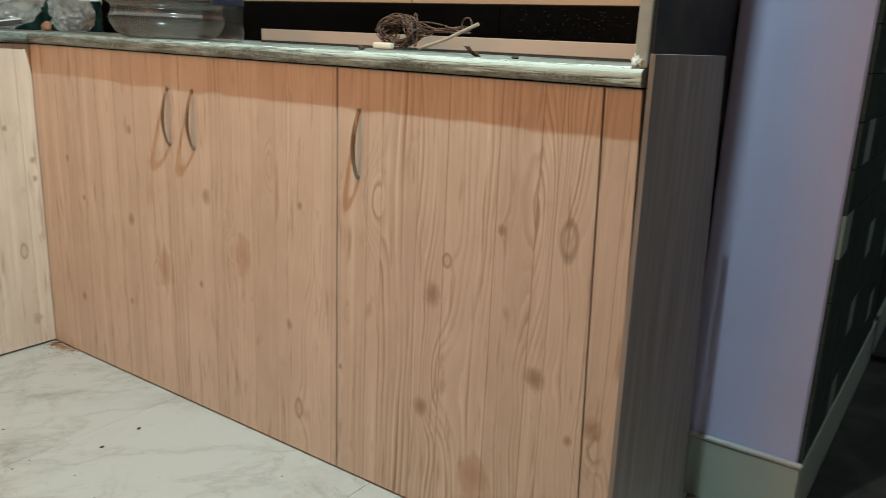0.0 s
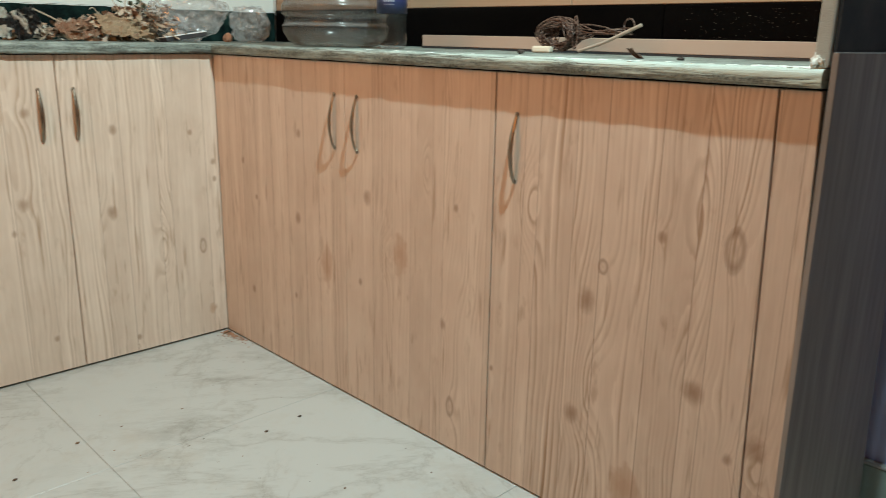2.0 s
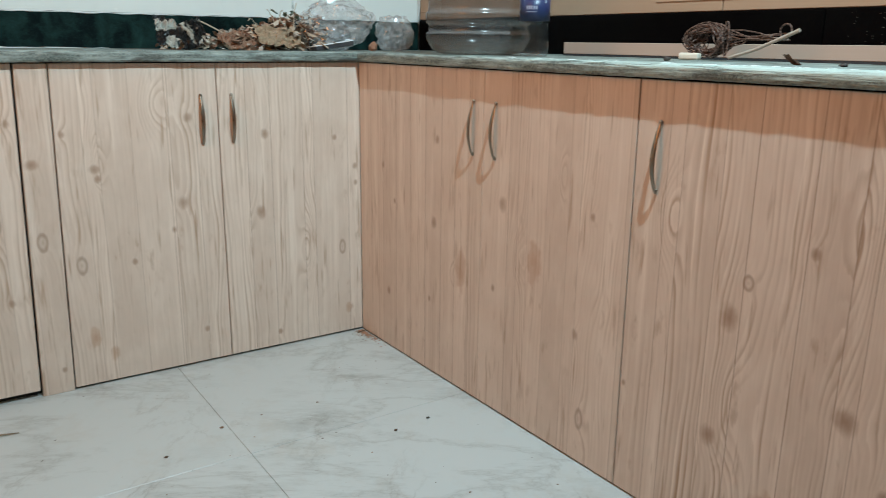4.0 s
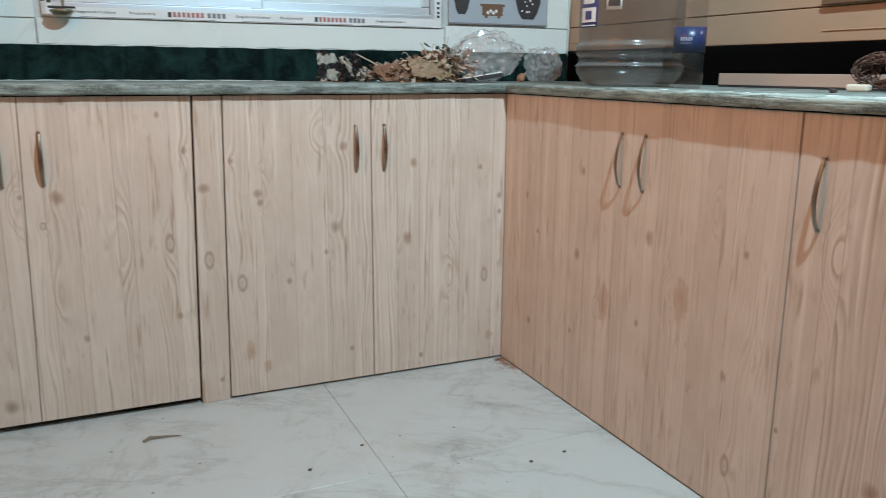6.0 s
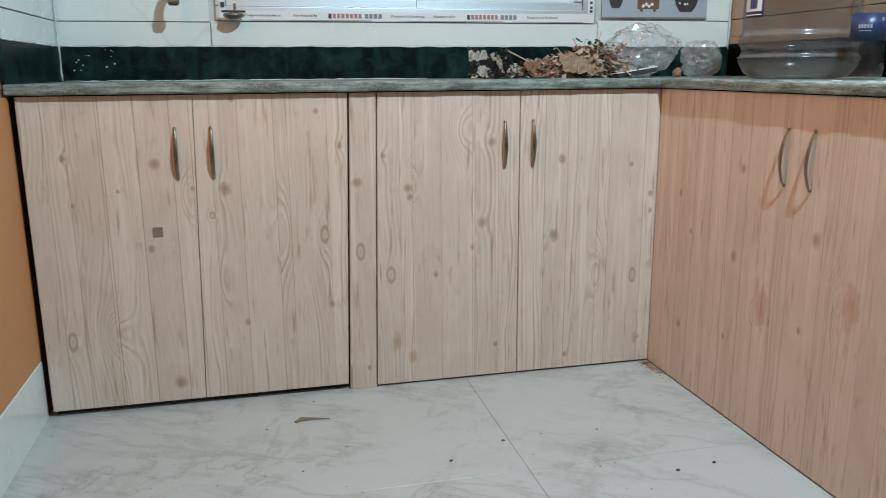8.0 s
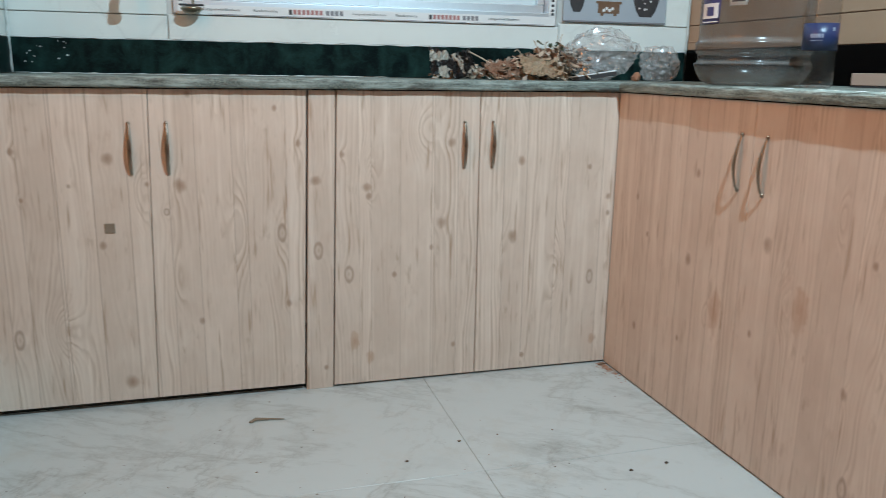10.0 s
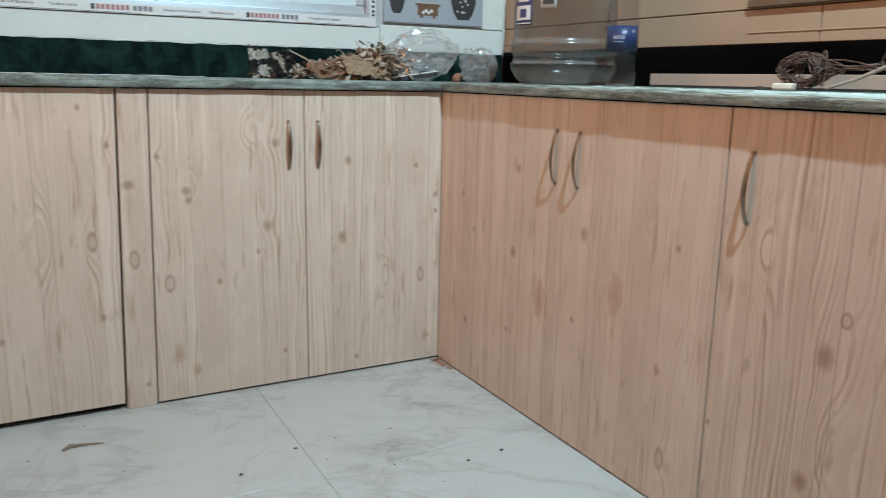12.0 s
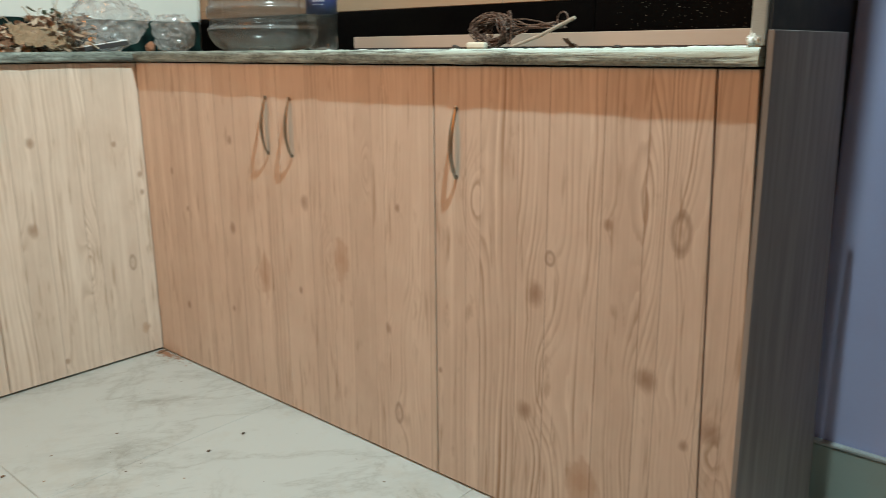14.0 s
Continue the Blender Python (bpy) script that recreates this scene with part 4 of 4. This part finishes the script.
for k in range(560):
    x = -0.44 + 0.48 * rng.random() ** 0.75
    top = 0.012 + 0.092 * max(0.0, min(1.0, (x + 0.44) / 0.40)) ** 1.2
    y = 0.36 + rng.gauss(0, 0.055)
    if x < -0.33:
        y = max(y, 0.33)
    fall = max(0.15, 1 - ((y - 0.36) / 0.14) ** 2)
    z = TOP + 0.006 + top * fall * rng.random() ** 0.7
    scrap(bm, (x, min(0.52, max(0.2, y)), z), rng.uniform(0.012, 0.034), rng)
for k in range(60):
    scrap(bm, (rng.uniform(-0.36, 0.0), rng.uniform(0.20, 0.36), TOP + 0.006), rng.uniform(0.012, 0.03), rng, 0.3)
tagged(part("scrap_heap", bm, LITTER), "heap of dry brown scraps and torn paper on the worktop", "litter", kind="stuff")


def sheet(size_x, size_y, seed, amp, nx=22, ny=14):
    bm = bmesh.new()
    grid = [[bm.verts.new(((i / nx - 0.5) * size_x * (1 + 0.12 * noise.noise((j * 0.5, seed, 0))), (j / ny - 0.5) * size_y * (1 + 0.15 * noise.noise((i * 0.4, seed + 4, 0))),
                           amp * (noise.noise((i * 0.33, j * 0.4, seed)) + 0.5 * noise.noise((i * 0.9, j * 0.8, seed + 9))))) for j in range(ny + 1)] for i in range(nx + 1)]
    for i in range(nx):
        for j in range(ny):
            bm.faces.new((grid[i][j], grid[i + 1][j], grid[i + 1][j + 1], grid[i][j + 1]))
    bmesh.ops.solidify(bm, geom=bm.faces, thickness=0.0012)
    return bm


tagged(part("brown_paper", moved(sheet(0.145, 0.085, 2.0, 0.010), pose(-0.125, 0.265, TOP + 0.040, 40, 6, 3)), SCRAP_PAPER), "crumpled sheet of brown paper on the scrap heap", "paper")
tagged(part("brown_paper", moved(sheet(0.10, 0.075, 5.0, 0.009), pose(-0.25, 0.275, TOP + 0.030, 34, -10, 20)), make_paint("russet_paper", (0.46, 0.27, 0.18), 0.8, 0.2, 25, (0.25, 0.11, 0.06), 0.5)), "crumpled russet paper scrap on the heap", "paper")


def make_wrapper():
    n = Nodes("printed_wrapper")
    f = n.ramp(n.noise(n.local(), 26.0, 1, 0.3, 0.6), (0.53, 0.0), (0.57, 1.0))
    return n.done(n.mix(f, (0.03, 0.03, 0.03), (0.66, 0.62, 0.55)), 0.35)


WRAP = make_wrapper()
tagged(part("torn_wrapper", moved(sheet(0.075, 0.085, 7.0, 0.014), pose(-0.455, 0.26, TOP + 0.048, 68, 10, 25)), WRAP), "crumpled black and white torn wrapper", "wrapper")
tagged(part("torn_wrapper", moved(sheet(0.07, 0.075, 3.3, 0.014), pose(-0.385, 0.265, TOP + 0.045, 72, -20, -15)), WRAP), "crumpled black and white torn wrapper", "wrapper")
bm = bmesh.new()
for k in range(8):
    x0, z0 = rng.uniform(-0.17, -0.02), TOP + rng.uniform(0.085, 0.115)
    d = rng.uniform(-0.5, 0.7)
    tube([(x0 + d * 0.09 * s - 0.03, 0.31 + 0.02 * math.sin(3 * s + k), z0 + 0.03 * math.sin(2.5 * s + k) - 0.05 * (1 - s)) for s in (0, 0.25, 0.5, 0.75, 1)], 0.0013, 5, into=bm)
tube([(-0.36, 0.30, TOP + 0.085), (-0.31, 0.30, TOP + 0.062), (-0.26, 0.295, TOP + 0.035), (-0.22, 0.29, TOP + 0.012)], 0.0022, 6, into=bm)
tagged(part("straw_stalks", bm, make_paint("pale_straw", (0.55, 0.44, 0.33), 0.7, 0.2, 40)), "thin pale stalks sticking out of the scraps", "stalks")
bm = bmesh.new()
for k in range(5):
    scrap(bm, (-0.075 + rng.uniform(-0.045, 0.04), 0.33 + rng.uniform(-0.02, 0.02), TOP + 0.106 + rng.uniform(-0.012, 0.008)), 0.021, rng)
tagged(part("green_leaves", bm, make_paint("dull_green_leaf", (0.09, 0.16, 0.11), 0.6, 0.3, 60)), "few dull green leaf scraps on the heap", "leaves")

bag = part("plastic_bag", moved(crumpled(0.098, (1.22, 0.8, 0.80), 2, 0.30, 4, 0.20), pose(0.092, 0.33, TOP)), FILM)
tagged(bag, "crumpled clear plastic bag on the worktop", "plastic bag")
bag = part("plastic_bag", moved(crumpled(0.060, (1.05, 0.85, 1.08), 6, 0.26, 4, 0.28), pose(0.315, 0.33, TOP)), FILM)
tagged(bag, "small crumpled ball of clear plastic film", "plastic bag")
part_tile = part("stone_offcut", moved(box(-0.066, 0.066, -0.030, 0.030, 0, 0.0118, 0.001), pose(0.03, 0.235, TOP + 0.008, -4, -8, 4)), INK_BLACK)
tagged(part_tile, "thin dark flat offcut with a pale edge", "offcut")
part("edge", moved(box(-0.067, 0.066, -0.031, 0.030, 0.0120, 0.0150), pose(0.03, 0.235, TOP + 0.008, -4, -8, 4)), INK_WHITE, part_tile, "pale cut edge")
tagged(part("wood_chip", moved(crumpled(0.014, (1.0, 0.8, 1.1), 3, 0.5, 2), pose(0.205, 0.28, TOP + 0.001)), make_paint("rusty_chip", (0.35, 0.15, 0.08), 0.8, 0.2, 40)), "small rusty brown lump beside the bag", "lump")

# large water jar
JX, JY = 0.157, -0.352
jar = tagged(empty("water_jar", (JX, JY, TOP + 0.001)), "large dusty clear plastic water jar standing on the worktop", "water jar")
prof = [(0.004, 0.004), (0.085, 0.0), (0.104, 0.003), (0.119, 0.014), (0.130, 0.032), (0.1345, 0.046), (0.1345, 0.050), (0.1290, 0.0535), (0.1270, 0.058), (0.1270, 0.069),
        (0.1280, 0.073), (0.1330, 0.077), (0.1345, 0.084), (0.1345, 0.095), (0.1330, 0.101), (0.1285, 0.105), (0.1280, 0.115), (0.1285, 0.20), (0.129, 0.25), (0.132, 0.262),
        (0.132, 0.29), (0.129, 0.30), (0.128, 0.36), (0.118, 0.40), (0.085, 0.435), (0.045, 0.452), (0.029, 0.462), (0.028, 0.49), (0.002, 0.49)]
part("body", lathe(prof, 64), JAR_PLASTIC, jar, smooth=True)
part("cap", lathe([(0.031, 0.474), (0.033, 0.476), (0.033, 0.497), (0.029, 0.501), (0.002, 0.501)], 32), LABEL_BLUE, jar, "blue plastic cap", True)


def wrap(r, a0, a1, z0, z1, seg=14):
    """A label bent round an upright bottle, angles in degrees from +x."""
    bm = bmesh.new()
    cols = [[bm.verts.new((rr * math.cos(radians(a0 + (a1 - a0) * k / seg)), rr * math.sin(radians(a0 + (a1 - a0) * k / seg)), z)) for rr, z in ((r, z0), (r, z1), (r - 0.0006, z1), (r - 0.0006, z0))] for k in range(seg + 1)]
    for a, b in zip(cols, cols[1:]):
        for k in range(4):
            bm.faces.new((a[k], a[(k + 1) % 4], b[(k + 1) % 4], b[k]))
    bm.faces.new(cols[0])
    bm.faces.new(list(reversed(cols[-1])))
    return bm


lab = part("label", wrap(0.1302, 166, 195, 0.140, 0.245), LABEL_NAVY, jar, "navy blue printed label", True)
part("label_field", wrap(0.1308, 168, 193, 0.152, 0.186), INK_WHITE, lab, "white printed field")
part("label_mark", wrap(0.1312, 176, 187, 0.158, 0.178), LABEL_NAVY, lab)
part("label_mark", wrap(0.1308, 168, 193, 0.143, 0.1455), INK_WHITE, lab)
part("label_mark", wrap(0.1308, 171, 190, 0.195, 0.205), INK_WHITE, lab)
part("label_mark", wrap(0.1308, 173, 188, 0.212, 0.232), INK_WHITE, lab)
lab = part("oval_sticker", wrap(0.1302, 206, 223, 0.178, 0.225), INK_WHITE, jar, "small pale round sticker", True)
part("sticker_field", wrap(0.1308, 208, 221, 0.186, 0.212), INK_BLACK, lab)

# small bottle
bottle = tagged(empty("water_bottle", (0.160, -0.567, TOP + 0.001)), "small clear plastic bottle with a dark blue label", "bottle")
prof = [(0.003, 0.006), (0.020, 0.002), (0.030, 0.0), (0.0335, 0.006), (0.0345, 0.02), (0.0335, 0.05), (0.0330, 0.07), (0.0345, 0.078), (0.0345, 0.082), (0.0340, 0.142), (0.0350, 0.147),
        (0.0335, 0.152), (0.0345, 0.158), (0.0330, 0.163), (0.0342, 0.169), (0.0325, 0.175), (0.0335, 0.182), (0.030, 0.20), (0.022, 0.222), (0.0135, 0.238), (0.0125, 0.25), (0.002, 0.25)]
part("body", lathe(prof, 40), BOTTLE_PLASTIC, bottle, smooth=True)
part("cap", lathe([(0.0145, 0.243), (0.015, 0.245), (0.015, 0.259), (0.0125, 0.262), (0.002, 0.262)], 24), LABEL_BLUE, bottle, "blue plastic cap", True)
lab = part("label", wrap(0.0352, 0, 359.9, 0.079, 0.134, 40), LABEL_BLUE, bottle, "dark blue wrapped label", True)
FADED = make_paint("faded_print", (0.28, 0.32, 0.42), 0.5, 0.1, 60)
for k in range(5):
    part("label_mark", wrap(0.0356, 196 + 9 * k, 202 + 9 * k, 0.104, 0.112, 3), FADED, lab, "faded printed block")
part("label_mark", wrap(0.0356, 196, 236, 0.098, 0.0992, 8), FADED, lab)
part("label_mark", wrap(0.0356, 268, 277, 0.118, 0.125, 4), FADED, lab, "pale printed spot")

# long strip that lies against the dado
strip = tagged(empty("laminate_strip", (0.40, -0.41, TOP)), "long pinkish laminate strip standing along the dado", "strip")
part("face", box(0.0, 0.014, -1.18, 0.0, 0.005, 0.034, 0.001), PINK_STRIP, strip)
part("lower_edge", box(-0.0015, 0.014, -1.18, 0.0, 0.0003, 0.0045), INK_BLACK, strip, "black lower edge")

# coil of cable with its plug, and a stick
rng = random.Random(9)
turns = [(rng.uniform(0.6, 1.08), rng.uniform(0.55, 1.1), rng.uniform(-0.35, 0.35), rng.gauss(0, 0.006), rng.gauss(0, 0.003)) for _ in range(40)]
path = []
for k, (t0, t1) in enumerate(zip(turns, turns[1:])):
    for s in range(24):
        f, a = s / 24, 2 * math.pi * s / 24
        ry, rz, lean, cy, cz = (p + (q - p) * f for p, q in zip(t0, t1))
        path.append((0.335 + 0.016 * math.sin(a + k) + 0.008 * math.sin(3 * a + k), -0.925 + cy + 0.050 * ry * math.cos(a) + lean * 0.034 * rz * math.sin(a),
                     max(TOP + 0.002, TOP + 0.040 + cz + 0.034 * rz * math.sin(a))))
coil = tagged(part("cable_coil", tube(path, 0.0013, 5), CABLE, None, "", True), "coil of thin dark brown twisted cable on the worktop", "cable")
for k in range(7):
    y0, z0 = -0.965 + rng.uniform(-0.01, 0.01), 0.045 + rng.uniform(-0.018, 0.018)
    bm = tube([(0.33 + rng.uniform(-0.004, 0.004), y0 - 0.15 * s * rng.uniform(0.7, 1.0), TOP + z0 + (0.048 - z0) * s + 0.006 * math.sin(5 * s + k)) for s in (0, 0.2, 0.4, 0.6, 0.8, 1)], 0.0016, 5)
    part("cable_end", bm, CABLE, coil, "loose bundled cable end", True)
part("cable_tie", tube([(0.322, -0.975 + 0.006 * math.cos(a), TOP + 0.044 + 0.034 * math.sin(a)) for a in [0.4 * k for k in range(17)]], 0.0018, 5), CABLE, coil, "", True)
part("cable_tie", tube([(0.325, -1.105 + 0.012 * math.cos(a), TOP + 0.058 + 0.014 * math.sin(a)) for a in [0.4 * k for k in range(17)]], 0.0018, 5), CABLE, coil, "", True)
part("plug", moved(box(-0.009, 0.009, -0.024, 0.022, 0.0, 0.014, 0.004, 2), pose(0.30, -0.905, TOP + 0.001, 0, 0, 8)), CREAM, coil, "cream plastic plug")
tagged(part("thin_stick", tube([(0.316, -0.99, TOP + 0.006), (0.318, -1.05, TOP + 0.024), (0.322, -1.135, TOP + 0.060)], [0.0030, 0.0033, 0.0036], 10), make_paint("weathered_stick", (0.42, 0.34, 0.28), 0.7, 0.2, 60)), "pale thin stick leaning across the cable", "stick")
stone = make_paint("dark_pebble", (0.03, 0.022, 0.02), 0.7, 0.2, 60)
for x, y, r, s in ((0.17, -0.956, 0.0055, 4), (0.14, -1.33, 0.004, 8)):
    tagged(part("pebble", moved(crumpled(r, (1.4, 1.6, 0.8), s, 0.4, 2), pose(x, y, TOP)), stone), "tiny black pebble on the worktop", "pebble")
bm = moved(sheet(0.024, 0.034, 4.0, 0.006, 6, 6), pose(0.15, -1.235, TOP + 0.007, 38, 0, 60))
tagged(part("broken_shard", bm, make_paint("brown_clay", (0.14, 0.07, 0.045), 0.8, 0.2, 50)), "small broken brown shard on the worktop", "shard")

# white dust smears left on the slab's edge
dust = make_paint("white_plaster_dust", (0.74, 0.80, 0.77), 0.9, 0.1, 30)
bm = bmesh.new()
rng = random.Random(3)
for k in range(60):
    y = -1.60 + 1.0 * rng.random() ** 2
    bmesh.ops.create_icosphere(bm, subdivisions=1, radius=rng.uniform(0.001, 0.0035), matrix=pose(rng.uniform(-0.006, 0.03), y, TOP + 0.0002) @ Matrix.Diagonal((2.2, 3.5, 0.35, 1)))
for k in range(70):
    f = rng.random()
    bmesh.ops.create_icosphere(bm, subdivisions=1, radius=rng.uniform(0.002, 0.006), matrix=pose(0.004 + 0.10 * f * rng.random(), -1.608 + 0.07 * rng.random() * (1.2 - f), TOP + 0.0002) @ Matrix.Diagonal((2.6, 2.6, 0.4, 1)))
tagged(part("plaster_dust", bm, dust), "spilt white plaster dust along the worktop edge", "dust", kind="stuff")

lump = moved(crumpled(0.013, (1.0, 0.8, 0.9), 11, 0.5, 3, 0.4), pose(0.003, -1.606, TOP - 0.004))
tagged(part("cement_lump", lump, dust), "small lump of white cement at the worktop's end", "lump")

# ---- on the floor ----
rng = random.Random(12)
bm = bmesh.new()
for k in range(80):
    x, y = rng.uniform(-1.6, -0.03), -0.02 - 1.3 * rng.random()
    s = rng.uniform(0.0006, 0.0024)
    bmesh.ops.create_icosphere(bm, subdivisions=1, radius=s, matrix=pose(x, y, s * 0.3) @ Matrix.Diagonal((rng.uniform(0.7, 1.8), 1.0, 0.5, 1)))
for k in range(70):
    s = rng.uniform(0.0006, 0.0016)
    bmesh.ops.create_icosphere(bm, subdivisions=1, radius=s, matrix=pose(-0.004 - abs(rng.gauss(0, 0.02)), -0.045 + rng.gauss(0, 0.03), s * 0.3))
for x, y in ((-0.155, -0.609), (-0.578, -0.395), (-0.25, -0.62), (-0.72, -0.46)):
    bmesh.ops.create_icosphere(bm, subdivisions=2, radius=0.004, matrix=pose(x, y, 0.002) @ Matrix.Diagonal((1.2, 0.8, 0.5, 1)))
tagged(part("floor_crumbs", bm, CRUMB), "scattered dark crumbs and grit on the floor", "crumbs", kind="stuff")
bm = bmesh.new()
for k in range(260):
    s = rng.uniform(0.0006, 0.0020)
    f = abs(rng.gauss(0, 0.05))
    bmesh.ops.create_icosphere(bm, subdivisions=1, radius=s, matrix=pose(-0.004 - abs(rng.gauss(0, 0.012)), -0.006 - f, s * 0.2) @ Matrix.Diagonal((1.6, 1.6, 0.4, 1)))
tagged(part("wood_dust", bm, make_litter("red_wood_dust", (0.42, 0.20, 0.12), (0.32, 0.15, 0.09), (0.52, 0.30, 0.20))), "reddish wood dust swept into the cabinet corner", "dust", kind="stuff")
bm = bmesh.new()
tube([(-1.05, -0.178, 0.003), (-1.035, -0.166, 0.005), (-1.0, -0.170, 0.004), (-0.965, -0.176, 0.002)], [0.004, 0.006, 0.003, 0.0015], 6, into=bm, flat=0.5)
tagged(part("dry_leaf", bm, make_paint("dry_leaf_brown", (0.2, 0.15, 0.1), 0.8, 0.2, 60)), "small curled dry leaf on the floor", "leaf")
bm = tube([(-0.03, -0.028, 0.002), (-0.012, -0.022, 0.003), (0.0, -0.02, 0.002)], 0.0016, 5)
tagged(part("wood_splinter", bm, brown), "thin dark splinter in the cabinet corner", "splinter")

# passage past the doorway: checked dark and pale tiles, a pipe
for c in range(12):
    for r in range(13):
        pale = (c * 5 + r * 3) % 11 == 4
        x0, z0 = 0.386 + 0.078 * c, 0.130 + 0.078 * r
        part("tile", box(x0 + 0.001, x0 + 0.077, -1.8495, -1.8425, z0 + 0.001, z0 + 0.077), PALE_TILE if pale else DARK_TILE, wall_passage)
pipe = tagged(empty("waste_pipe", (1.45, -1.93, 0.0)), "grey plastic pipe with a metal valve in the dark passage", "pipe")
part("pipe_run", tube([(0, 0, 0.0), (0, 0, 0.55), (0.0, 0.0, 1.4)], 0.028, 16), INK_GREY, pipe, smooth=True)
part("valve", tube([(-0.09, 0, 0.50), (0.0, 0, 0.50)], 0.014, 12), CHROME, pipe, smooth=True)

# floor tiles, 1.2 by 0.6 m, with narrow joints
CUT = ((-1.763, -0.563), (-0.563, 0.637))
tile_mesh = {}
for x0, x1 in CUT:
    y1 = 0.06
    while y1 > -3.6:
        y0 = y1 - 0.6
        key = round(x1 - x0, 3)
        if key not in tile_mesh:
            tile_mesh[key] = mesh_of("floor_tile", box(0.0006, x1 - x0 - 0.0006, 0.0006, 0.5994, -0.009, 0.0, 0.0005), FLOOR_TILE)
        ob = new("floor_tile", tile_mesh[key])
        ob.parent = floor
        ob.location = (x0, y0, 0.0)
        y1 = y0
